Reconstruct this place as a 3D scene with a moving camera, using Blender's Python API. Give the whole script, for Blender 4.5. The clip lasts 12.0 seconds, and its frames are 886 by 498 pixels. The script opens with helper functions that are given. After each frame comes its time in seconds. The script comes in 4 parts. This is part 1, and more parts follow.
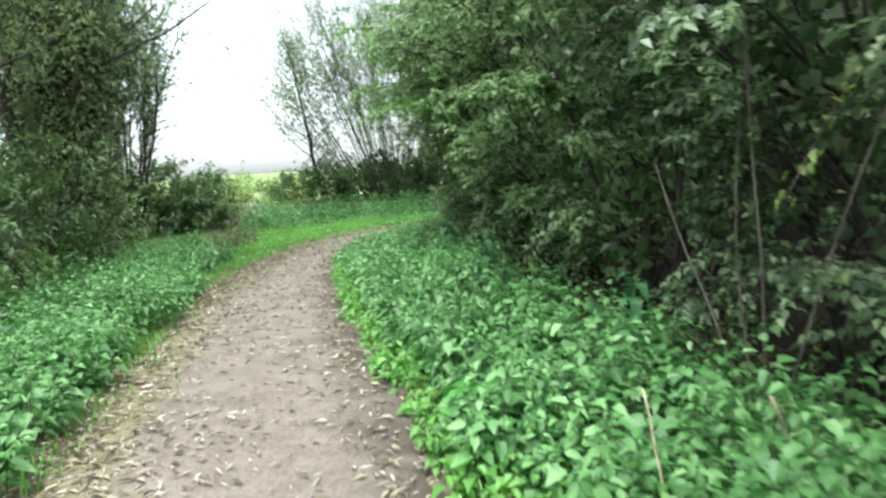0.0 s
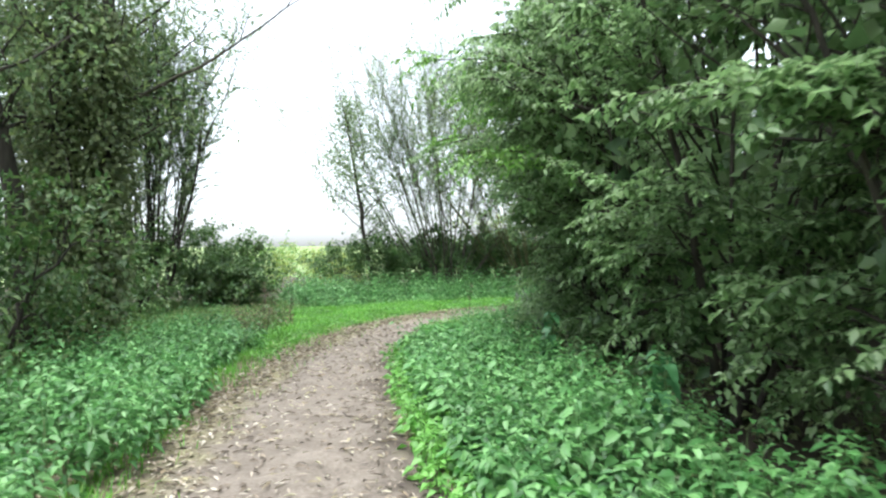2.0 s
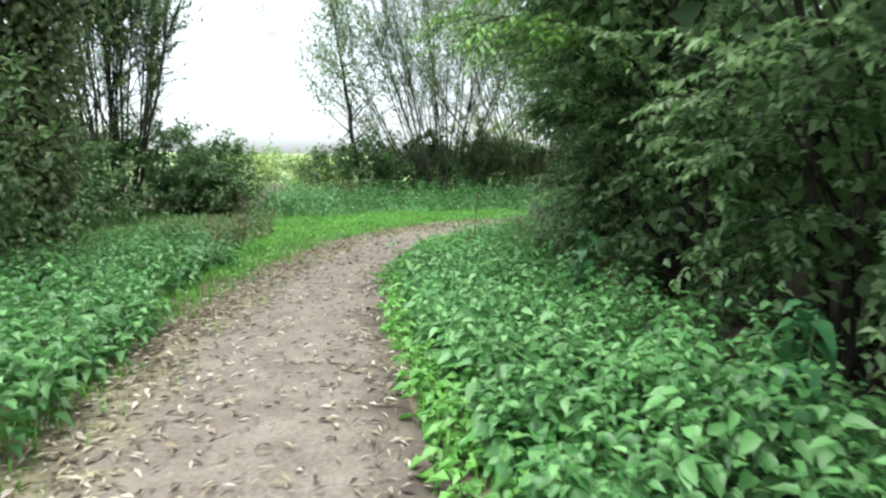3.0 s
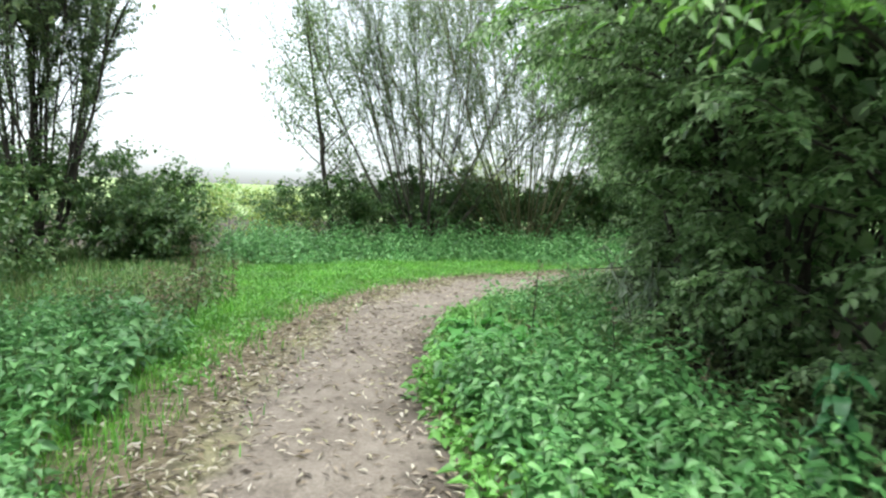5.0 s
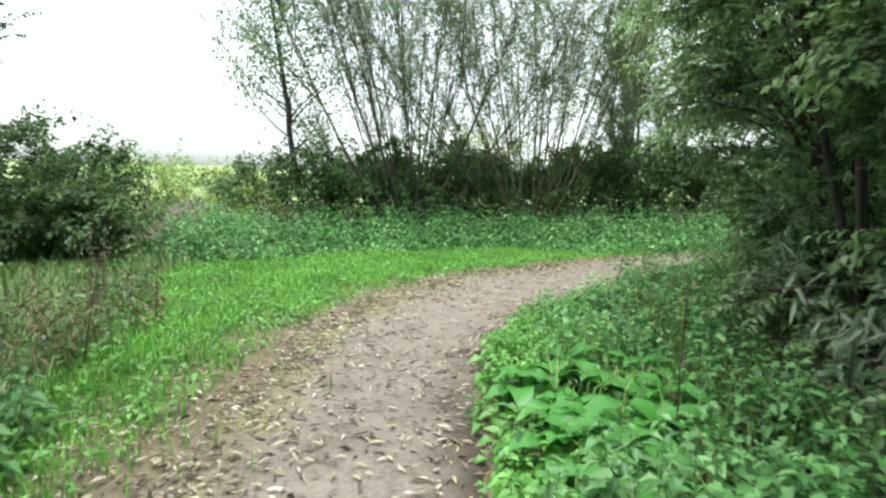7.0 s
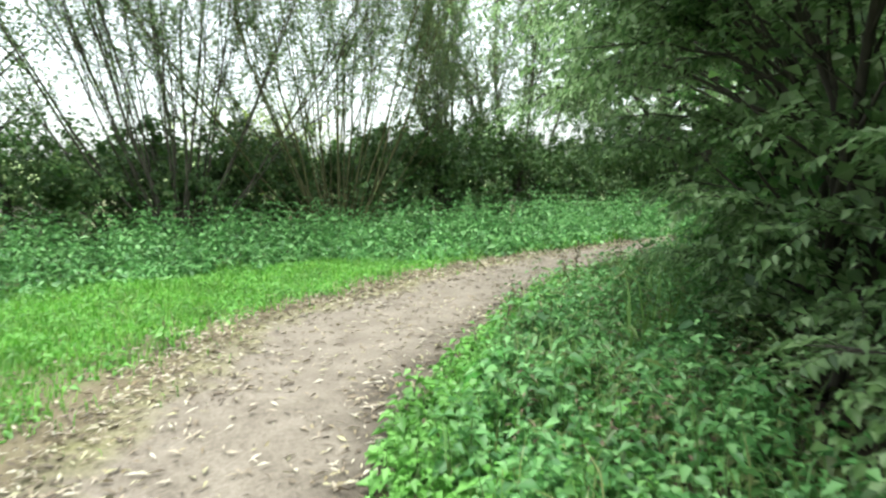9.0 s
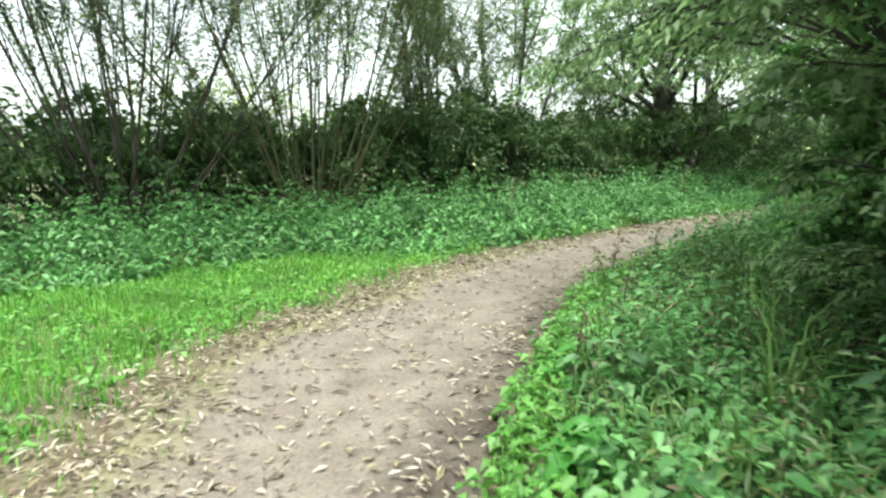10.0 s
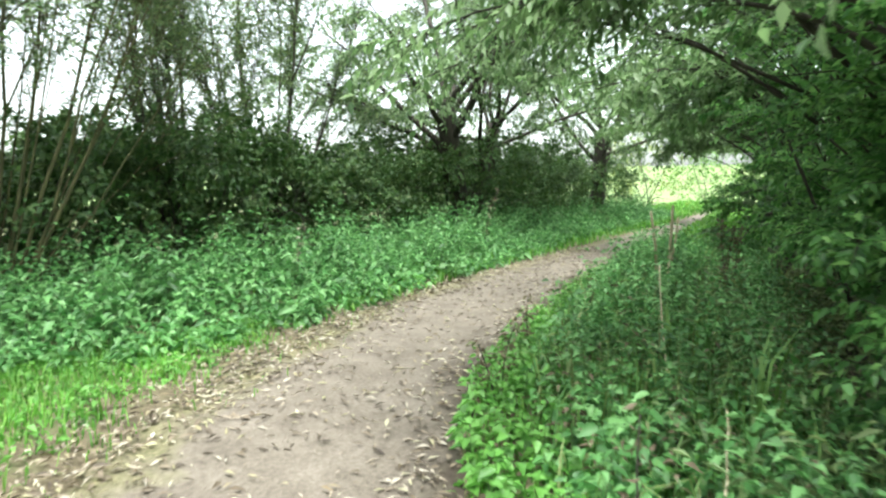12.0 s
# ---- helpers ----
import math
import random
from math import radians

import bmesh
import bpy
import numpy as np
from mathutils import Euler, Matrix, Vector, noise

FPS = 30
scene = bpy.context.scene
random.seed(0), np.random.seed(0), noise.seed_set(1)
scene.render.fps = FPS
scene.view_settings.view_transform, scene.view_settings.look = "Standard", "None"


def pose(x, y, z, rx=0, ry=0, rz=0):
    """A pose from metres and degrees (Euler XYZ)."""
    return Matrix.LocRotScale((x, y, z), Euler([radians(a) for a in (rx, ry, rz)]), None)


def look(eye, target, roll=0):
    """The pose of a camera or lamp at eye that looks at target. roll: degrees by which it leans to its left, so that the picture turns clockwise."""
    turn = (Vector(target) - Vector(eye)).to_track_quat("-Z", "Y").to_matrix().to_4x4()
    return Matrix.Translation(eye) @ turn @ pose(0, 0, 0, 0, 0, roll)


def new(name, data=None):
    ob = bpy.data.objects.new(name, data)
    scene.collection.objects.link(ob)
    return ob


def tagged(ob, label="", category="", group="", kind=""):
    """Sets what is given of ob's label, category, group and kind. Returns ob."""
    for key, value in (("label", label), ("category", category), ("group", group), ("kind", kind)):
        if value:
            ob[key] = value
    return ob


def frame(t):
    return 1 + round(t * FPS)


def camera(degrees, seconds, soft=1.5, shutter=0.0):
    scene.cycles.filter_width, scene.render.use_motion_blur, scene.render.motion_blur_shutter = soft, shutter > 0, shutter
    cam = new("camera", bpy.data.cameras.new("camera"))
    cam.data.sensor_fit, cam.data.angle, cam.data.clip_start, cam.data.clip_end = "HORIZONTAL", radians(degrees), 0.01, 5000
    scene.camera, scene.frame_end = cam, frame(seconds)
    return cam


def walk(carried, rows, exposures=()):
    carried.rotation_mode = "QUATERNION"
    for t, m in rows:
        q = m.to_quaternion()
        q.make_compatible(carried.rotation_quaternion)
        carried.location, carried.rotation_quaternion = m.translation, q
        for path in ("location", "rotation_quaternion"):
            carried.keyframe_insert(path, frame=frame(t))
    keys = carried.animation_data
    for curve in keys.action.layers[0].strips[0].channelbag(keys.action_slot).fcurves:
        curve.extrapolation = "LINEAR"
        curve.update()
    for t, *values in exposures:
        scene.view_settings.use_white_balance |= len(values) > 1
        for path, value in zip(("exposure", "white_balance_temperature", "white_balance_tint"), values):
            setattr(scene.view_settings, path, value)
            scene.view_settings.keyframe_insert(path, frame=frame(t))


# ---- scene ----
cam = camera(68.0, 12.0, 2.3, 0.35)
PATH = [
    (0, (0.902, -0.328, 1.443), (1.003, 1.656, 1.214), -3.9),
    (0.5, (0.807, 0.327, 1.455), (0.825, 2.322, 1.318), -2.4),
    (1, (0.663, 1.018, 1.455), (0.645, 3.015, 1.35), -4.0),
    (1.5, (0.523, 1.652, 1.439), (0.542, 3.651, 1.394), -1.8),
    (2, (0.39, 2.353, 1.4), (0.378, 4.353, 1.421), -0.9),
    (2.5, (0.313, 3.018, 1.351), (0.376, 5.011, 1.187), 0.1),
    (3, (0.214, 3.78, 1.34), (0.232, 5.764, 1.087), -0.1),
    (3.2, (0.168, 4.061, 1.369), (0.21, 6.042, 1.091), -0.8),
    (4.8, (-0.629, 6.066, 1.486), (-0.428, 8.052, 1.351), 2.2),
    (5, (-0.665, 6.36, 1.48), (-0.496, 8.348, 1.34), 2.0),
    (5.5, (-0.694, 7.106, 1.456), (-0.352, 9.066, 1.255), 1.9),
    (6, (-0.795, 7.88, 1.47), (-0.615, 9.861, 1.266), 1.3),
    (6.5, (-0.856, 8.579, 1.443), (-0.553, 10.545, 1.23), 2.1),
    (7, (-0.901, 9.245, 1.419), (-0.649, 11.218, 1.217), 1.1),
    (7.2, (-0.906, 9.503, 1.424), (-0.51, 11.447, 1.169), 0.8),
    (7.5, (-0.848, 9.956, 1.421), (-0.101, 11.793, 1.16), 2.6),
    (7.7, (-0.822, 10.264, 1.421), (-0.141, 12.127, 1.164), 1.3),
    (9.3, (-0.381, 12.9, 1.504), (0.545, 14.656, 1.262), -0.3),
    (9.5, (-0.334, 13.225, 1.503), (0.629, 14.957, 1.234), 0.1),
    (10, (-0.189, 14.03, 1.514), (0.752, 15.767, 1.201), -0.8),
    (10.5, (0.068, 14.724, 1.461), (1.202, 16.342, 1.151), -0.1),
    (11, (0.385, 15.466, 1.448), (1.567, 17.061, 1.207), -1.2),
    (11.5, (0.754, 16.087, 1.456), (2.171, 17.482, 1.238), 0.4),
    (12, (1.116, 16.699, 1.479), (2.637, 17.981, 1.271), -0.5),
]
EXPOSURES = [(0, 1.98, 6100, 4), (1.0, 2.05, 6050, 5), (1.5, 2.12, 6050, 7), (2.0, 2.07, 6050, 7), (2.5, 1.9, 6050, 6), (7.0, 1.95, 6250, 3), (9.5, 2.2, 6350, -1), (10.5, 2.1, 6400, -1), (12, 2.27, 6300, 0)]
walk(cam, [(t, look(eye, target, roll)) for t, eye, target, roll in PATH], EXPOSURES)

# ---- world, sun, exposure ----
world = bpy.data.worlds.new("overcast_sky")
scene.world = world
world.use_nodes = True
wn = world.node_tree.nodes
sky = wn.new("ShaderNodeTexSky")
sky.sky_type, sky.sun_disc = "NISHITA", False
sky.sun_elevation, sky.sun_rotation = radians(79), radians(236)
sky.dust_density, sky.air_density = 3.0, 1.0
pale = wn.new("ShaderNodeHueSaturation")
pale.inputs["Saturation"].default_value = 0.22
world.node_tree.links.new(sky.outputs[0], pale.inputs["Color"])
world.node_tree.links.new(pale.outputs[0], wn["Background"].inputs["Color"])
wn["Background"].inputs["Strength"].default_value = 0.13
sun_data = bpy.data.lights.new("sun", "SUN")
sun_data.energy, sun_data.angle, sun_data.color = 1.25, radians(45), (1.0, 0.96, 0.9)
sun = new("sun", sun_data)
sun.matrix_world = look((-5, 5, 40), (1, 9, 0))

rng = np.random.default_rng(7)


# ---- materials ----
def nodes_of(name):
    m = bpy.data.materials.new(name)
    m.use_nodes = True
    t = m.node_tree
    return m, t.nodes, t.links, t.nodes["Principled BSDF"]


def ramp(nodes, stops):
    r = nodes.new("ShaderNodeValToRGB")
    while len(r.color_ramp.elements) < len(stops):
        r.color_ramp.elements.new(0.5)
    for e, (p, c) in zip(r.color_ramp.elements, stops):
        e.position, e.color = p, (*c, 1)
    return r


def leaf_material(name, colours, gloss=0.45, through_light=0.3):
    """Foliage: each leaf its own tone from the list, light shining through it."""
    m, n, k, b = nodes_of(name)
    geo = n.new("ShaderNodeNewGeometry")
    r = ramp(n, [(i / max(1, len(colours) - 1), c) for i, c in enumerate(colours)])
    k.new(geo.outputs["Random Per Island"], r.inputs[0])
    tex = n.new("ShaderNodeTexCoord")
    nz = n.new("ShaderNodeTexNoise")
    nz.inputs["Scale"].default_value = 1.3
    k.new(tex.outputs["Object"], nz.inputs["Vector"])
    hsv = n.new("ShaderNodeHueSaturation")
    mp = n.new("ShaderNodeMapRange")
    mp.inputs[1].default_value, mp.inputs[2].default_value, mp.inputs[3].default_value, mp.inputs[4].default_value = 0.3, 0.7, 0.75, 1.25
    k.new(nz.outputs[0], mp.inputs[0])
    k.new(mp.outputs[0], hsv.inputs["Value"])
    k.new(r.outputs[0], hsv.inputs["Color"])
    k.new(hsv.outputs[0], b.inputs["Base Color"])
    b.inputs["Roughness"].default_value = gloss
    tr = n.new("ShaderNodeBsdfTranslucent")
    k.new(hsv.outputs[0], tr.inputs["Color"])
    mix = n.new("ShaderNodeMixShader")
    mix.inputs[0].default_value = through_light
    k.new(b.outputs[0], mix.inputs[1])
    k.new(tr.outputs[0], mix.inputs[2])
    k.new(mix.outputs[0], n["Material Output"].inputs["Surface"])
    return m


def bark_material(name, dark, light, scale=14):
    m, n, k, b = nodes_of(name)
    tex = n.new("ShaderNodeTexCoord")
    mapping = n.new("ShaderNodeMapping")
    mapping.inputs["Scale"].default_value = (1, 1, 0.22)
    k.new(tex.outputs["Object"], mapping.inputs[0])
    nz = n.new("ShaderNodeTexNoise")
    nz.inputs["Scale"].default_value, nz.inputs["Detail"].default_value = scale, 6
    k.new(mapping.outputs[0], nz.inputs["Vector"])
    r = ramp(n, [(0.3, dark), (0.7, light)])
    k.new(nz.outputs[0], r.inputs[0])
    k.new(r.outputs[0], b.inputs["Base Color"])
    b.inputs["Roughness"].default_value = 0.9
    bp = n.new("ShaderNodeBump")
    bp.inputs["Strength"].default_value, bp.inputs["Distance"].default_value = 0.6, 0.02
    k.new(nz.outputs[0], bp.inputs["Height"])
    k.new(bp.outputs[0], b.inputs["Normal"])
    return m


def ground_material(name, soils, greens, green_low, green_high, fine=38):
    """Earth with patches of low green, by noise at several scales."""
    m, n, k, b = nodes_of(name)
    tex = n.new("ShaderNodeTexCoord")

    def nz(scale, detail=5):
        q = n.new("ShaderNodeTexNoise")
        q.inputs["Scale"].default_value, q.inputs["Detail"].default_value = scale, detail
        k.new(tex.outputs["Object"], q.inputs["Vector"])
        return q

    big, mid, small, grain = nz(0.6), nz(3.5), nz(fine), nz(220, 3)
    soil = ramp(n, [(0.25 + 0.5 * i / max(1, len(soils) - 1), c) for i, c in enumerate(soils)])
    add = n.new("ShaderNodeMath")
    add.operation = "MULTIPLY_ADD"
    add.inputs[1].default_value = 0.5
    half = n.new("ShaderNodeMath")
    half.operation = "MULTIPLY"
    half.inputs[1].default_value = 0.5
    k.new(small.outputs[0], half.inputs[0])
    k.new(mid.outputs[0], add.inputs[0])
    k.new(half.outputs[0], add.inputs[2])
    k.new(add.outputs[0], soil.inputs[0])
    green = ramp(n, [(0.3, greens[0]), (0.7, greens[1])])
    k.new(small.outputs[0], green.inputs[0])
    att = n.new("ShaderNodeAttribute")
    att.attribute_name = "verge"
    wob = n.new("ShaderNodeMath")
    wob.operation = "ADD"
    k.new(att.outputs["Fac"], wob.inputs[0])
    k.new(mid.outputs[0], wob.inputs[1])
    lim = n.new("ShaderNodeMapRange")
    lim.inputs[1].default_value, lim.inputs[2].default_value = green_low, green_high
    k.new(wob.outputs[0], lim.inputs[0])
    mix = n.new("ShaderNodeMix")
    mix.data_type = "RGBA"
    k.new(lim.outputs[0], mix.inputs["Factor"])
    k.new(soil.outputs[0], mix.inputs["A"])
    k.new(green.outputs[0], mix.inputs["B"])
    # Dark mud on the path; on the ground also shade painted under bushes.
    damp_and_shade = n.new("ShaderNodeAttribute")
    damp_and_shade.attribute_name = "humus_and_shade"
    patch = nz(1.7, 4)
    both = n.new("ShaderNodeMath")
    both.operation = "ADD"
    k.new(damp_and_shade.outputs["Fac"], both.inputs[0])
    k.new(patch.outputs[0], both.inputs[1])
    near = n.new("ShaderNodeMapRange")
    near.inputs[1].default_value, near.inputs[2].default_value = 0.6, 1.0
    k.new(both.outputs[0], near.inputs[0])
    mud_and_shade = n.new("ShaderNodeMix")
    mud_and_shade.data_type = "RGBA"
    mud_and_shade.inputs["B"].default_value = (0.055, 0.044, 0.034, 1)
    k.new(near.outputs[0], mud_and_shade.inputs["Factor"])
    k.new(mix.outputs["Result"], mud_and_shade.inputs["A"])
    hsv = n.new("ShaderNodeHueSaturation")
    mp = n.new("ShaderNodeMapRange")
    mp.inputs[1].default_value, mp.inputs[2].default_value, mp.inputs[3].default_value, mp.inputs[4].default_value = 0.3, 0.7, 0.8, 1.2
    k.new(grain.outputs[0], mp.inputs[0])
    k.new(mp.outputs[0], hsv.inputs["Value"])
    k.new(mud_and_shade.outputs["Result"], hsv.inputs["Color"])
    k.new(hsv.outputs[0], b.inputs["Base Color"])
    b.inputs["Roughness"].default_value = 0.95
    b.inputs["Specular IOR Level"].default_value = 0.2
    bp = n.new("ShaderNodeBump")
    bp.inputs["Strength"].default_value, bp.inputs["Distance"].default_value = 0.5, 0.03
    k.new(small.outputs[0], bp.inputs["Height"])
    bp2 = n.new("ShaderNodeBump")
    bp2.inputs["Strength"].default_value, bp2.inputs["Distance"].default_value = 0.4, 0.008
    k.new(grain.outputs[0], bp2.inputs["Height"])
    k.new(bp.outputs[0], bp2.inputs["Normal"])
    k.new(bp2.outputs[0], b.inputs["Normal"])
    return m


M_PATH = ground_material("trodden_earth", [(0.085, 0.07, 0.056), (0.18, 0.152, 0.126), (0.27, 0.235, 0.2)], [(0.12, 0.12, 0.055), (0.23, 0.205, 0.12)], 0.95, 1.45)
M_GROUND = ground_material("verge_soil", [(0.07, 0.056, 0.038), (0.14, 0.115, 0.075), (0.2, 0.175, 0.115)], [(0.05, 0.075, 0.022), (0.10, 0.15, 0.04)], 0.72, 1.2)
M_FIELD = ground_material("far_field", [(0.2, 0.2, 0.1), (0.26, 0.26, 0.13)], [(0.16, 0.24, 0.09), (0.25, 0.3, 0.13)], 0.1, 0.6, 0.05)
M_GRASS = leaf_material("grass_blades", [(0.06, 0.19, 0.02), (0.10, 0.30, 0.03), (0.15, 0.38, 0.045), (0.21, 0.38, 0.07)], 0.55, 0.4)
M_NETTLE = leaf_material("nettle_leaves", [(0.054, 0.155, 0.042), (0.092, 0.24, 0.068), (0.15, 0.335, 0.104), (0.228, 0.43, 0.162)], 0.45, 0.38)
M_HERB = leaf_material("low_herb_leaves", [(0.075, 0.21, 0.035), (0.13, 0.32, 0.055), (0.19, 0.41, 0.095)], 0.45, 0.38)
M_THORN = leaf_material("thorn_leaves", [(0.035, 0.075, 0.03), (0.08, 0.142, 0.058), (0.15, 0.23, 0.1), (0.245, 0.325, 0.18)], 0.4, 0.45)
M_SALLOW = leaf_material("sallow_leaves", [(0.046, 0.129, 0.034), (0.091, 0.22, 0.055), (0.151, 0.325, 0.087), (0.272, 0.476, 0.143)], 0.42, 0.56)
M_MAPLE = leaf_material("bright_leaves", [(0.081, 0.196, 0.034), (0.138, 0.299, 0.046), (0.207, 0.391, 0.069)], 0.45, 0.45)
M_GREY_SALLOW = leaf_material("grey_sallow_leaves", [(0.07, 0.135, 0.05), (0.155, 0.26, 0.095), (0.25, 0.375, 0.16), (0.36, 0.48, 0.26)], 0.38, 0.56)
M_WILLOW = leaf_material("willow_leaves", [(0.081, 0.144, 0.052), (0.127, 0.196, 0.081), (0.184, 0.265, 0.115), (0.23, 0.299, 0.103)], 0.45, 0.48)
M_HEDGE = leaf_material("hedge_leaves", [(0.04, 0.092, 0.024), (0.064, 0.132, 0.036), (0.096, 0.18, 0.048), (0.136, 0.192, 0.064)], 0.5, 0.38)
M_IVY = leaf_material("ivy_leaves", [(0.11, 0.155, 0.06), (0.16, 0.205, 0.08), (0.22, 0.265, 0.11)], 0.45, 0.38)
M_YELLOW = leaf_material("yellow_green_leaves", [(0.16, 0.26, 0.05), (0.24, 0.33, 0.07), (0.32, 0.38, 0.09)], 0.5, 0.4)
M_BROWN = leaf_material("withered_leaves", [(0.09, 0.065, 0.04), (0.15, 0.115, 0.075), (0.22, 0.18, 0.12), (0.13, 0.17, 0.06)], 0.8, 0.2)
M_LITTER = leaf_material("fallen_leaves", [(0.05, 0.036, 0.026), (0.09, 0.066, 0.045), (0.15, 0.115, 0.08), (0.22, 0.175, 0.125), (0.32, 0.27, 0.21), (0.45, 0.41, 0.34), (0.33, 0.31, 0.18), (0.20, 0.15, 0.09)], 0.65, 0.1)
M_ROUGH = leaf_material("rough_grass", [(0.06, 0.16, 0.03), (0.10, 0.22, 0.045), (0.16, 0.28, 0.07), (0.26, 0.28, 0.12)], 0.6, 0.3)
M_MOULD = leaf_material("leaf_mould", [(0.05, 0.032, 0.02), (0.09, 0.06, 0.035), (0.14, 0.095, 0.055), (0.10, 0.08, 0.05)], 0.8, 0.05)
M_SILVER = leaf_material("silver_leaves", [(0.16, 0.22, 0.13), (0.24, 0.30, 0.2), (0.3, 0.36, 0.26)], 0.5, 0.25)
M_BARK = bark_material("willow_bark", (0.035, 0.03, 0.022), (0.12, 0.105, 0.08))
M_DARKBARK = bark_material("dark_bark", (0.02, 0.017, 0.013), (0.07, 0.058, 0.045))
M_OLIVE = bark_material("olive_bark", (0.05, 0.05, 0.02), (0.15, 0.14, 0.06))
M_DRY = bark_material("dry_stalk", (0.22, 0.17, 0.1), (0.52, 0.46, 0.33), 40)
M_STEM = bark_material("green_stalk", (0.05, 0.10, 0.03), (0.12, 0.18, 0.06), 40)


# ---- mesh building ----
def mesh_of(name, verts, tris, material):
    verts, tris = np.asarray(verts, np.float32), np.asarray(tris, np.int32)
    me = bpy.data.meshes.new(name)
    me.vertices.add(len(verts))
    me.vertices.foreach_set("co", verts.ravel())
    me.loops.add(tris.size)
    me.loops.foreach_set("vertex_index", tris.ravel())
    me.polygons.add(len(tris))
    me.polygons.foreach_set("loop_start", np.arange(0, tris.size, 3, dtype=np.int32))
    me.update(calc_edges=True)
    me.materials.append(material)
    return me


def unit(v):
    return v / np.maximum(np.linalg.norm(v, axis=-1, keepdims=True), 1e-9)


def leaf_arrays(p, d, up, length, width, rich=False, droop=0.15):
    """Folded, pointed leaves from their bases p along d: two triangles each, or four with a bend along the rib."""
    n = len(p)
    d = unit(d)
    side = unit(np.cross(d, up))
    top = unit(np.cross(side, d))
    L, W = np.broadcast_to(length, n)[:, None], np.broadcast_to(width, n)[:, None]
    lift = 0.22 * W * top
    left = p + d * L * 0.42 + side * W * 0.5 + lift
    right = p + d * L * 0.42 - side * W * 0.5 + lift
    tip = p + d * L - top * L * droop
    if not rich:
        v = np.stack([p, left, tip, right], 1).reshape(-1, 3)
        f = np.arange(n)[:, None, None] * 4 + np.array([[0, 2, 1], [0, 3, 2]])
        return v, f.reshape(-1, 3)
    far = 0.22 * W * top - top * L * droop * 0.45
    v = np.stack([p, p + d * L * 0.22 + side * W * 0.42 + lift, p + d * L * 0.58 + side * W * 0.4 + far, tip, p + d * L * 0.58 - side * W * 0.4 + far, p + d * L * 0.22 - side * W * 0.42 + lift,
                  p + d * L * 0.4 - top * L * droop * 0.1], 1).reshape(-1, 3)
    f = np.arange(n)[:, None, None] * 7 + np.array([[0, 6, 1], [1, 6, 2], [2, 6, 3], [3, 6, 4], [4, 6, 5], [5, 6, 0]])
    return v, f.reshape(-1, 3)


def joined(pieces):
    vs, fs, at = [], [], 0
    for v, f in pieces:
        vs.append(v)
        fs.append(np.asarray(f) + at)
        at += len(v)
    return np.concatenate(vs), np.concatenate(fs)


def tube(points, radii, sides=6):
    """A tapered limb along a line of points."""
    pts = np.asarray(points, float)
    r = np.interp(np.linspace(0, 1, len(pts)), np.linspace(0, 1, len(radii)), radii)
    t = unit(np.gradient(pts, axis=0))
    a = unit(np.cross(t, np.array([0.31, 0.17, 0.12]) + 0 * t))
    b = np.cross(t, a)
    ang = np.arange(sides) * 2 * np.pi / sides
    ring = pts[:, None] + r[:, None, None] * (a[:, None] * np.cos(ang)[None, :, None] + b[:, None] * np.sin(ang)[None, :, None])
    v = np.concatenate([ring.reshape(-1, 3), pts[:1], pts[-1:]])
    f = []
    for i in range(len(pts) - 1):
        for j in range(sides):
            q, w = i * sides + j, i * sides + (j + 1) % sides
            f += [(q, w, w + sides), (q, w + sides, q + sides)]
    m = len(pts) * sides
    for j in range(sides):
        f += [(m, (j + 1) % sides, j), (m + 1, m - sides + j, m - sides + (j + 1) % sides)]
    return v, np.array(f)


def wander(start, way, length, steps, bend, rise=0.0):
    """A wavering line from start."""
    p, d = np.array(start, float), unit(np.array(way, float))
    out = [p.copy()]
    for _ in range(steps):
        d = unit(d + rng.normal(0, bend, 3) + np.array([0, 0, rise]))
        p = p + d * length / steps
        out.append(p.copy())
    return np.array(out)


def thing(name, x, y, z=0.0):
    ob = new(name)
    ob.location = (x, y, z)
    ob.empty_display_size = 0.2
    return ob


def part(name, arrays, material, parent, label="", kind=""):
    ob = new(name, mesh_of(name, arrays[0], arrays[1], material))
    ob.parent = parent
    if kind:
        ob["kind"] = kind
    if label:
        ob["label"] = label
    return ob


def lone(name, arrays, material, label, category, kind="", group=""):
    return tagged(new(name, mesh_of(name, arrays[0], arrays[1], material)), label, category, group, kind)


# ---- plan ----
# Sections across the path: left edge, right edge.
SECTIONS = np.array([
    (1.6, -16, 4.2, -16), (0.4, -8, 2.7, -8), (-0.55, -1, 1.65, -1), (-1.05, 2.9, 0.97, 2.6), (-1.3, 4.6, 0.6, 4.7), (-1.75, 7.5, 0.1, 7.2),
    (-1.85, 9.7, -0.17, 9.2), (-1.8, 12, -0.36, 11.3), (-1.55, 14, -0.2, 12.9), (-1.25, 15.6, 0.15, 14.4), (-0.5, 17.3, 1.15, 16.3),
    (0.5, 18.8, 2.7, 17.9), (1.98, 19.95, 4.3, 19.2), (3.5, 20.95, 6, 20), (6.2, 22.15, 9.4, 21.15), (10, 22.95, 13, 21.9),
    (16, 24.0, 17.5, 22.9), (23, 25.0, 23.4, 24.3), (34, 27.2, 34.1, 26.9)], float)


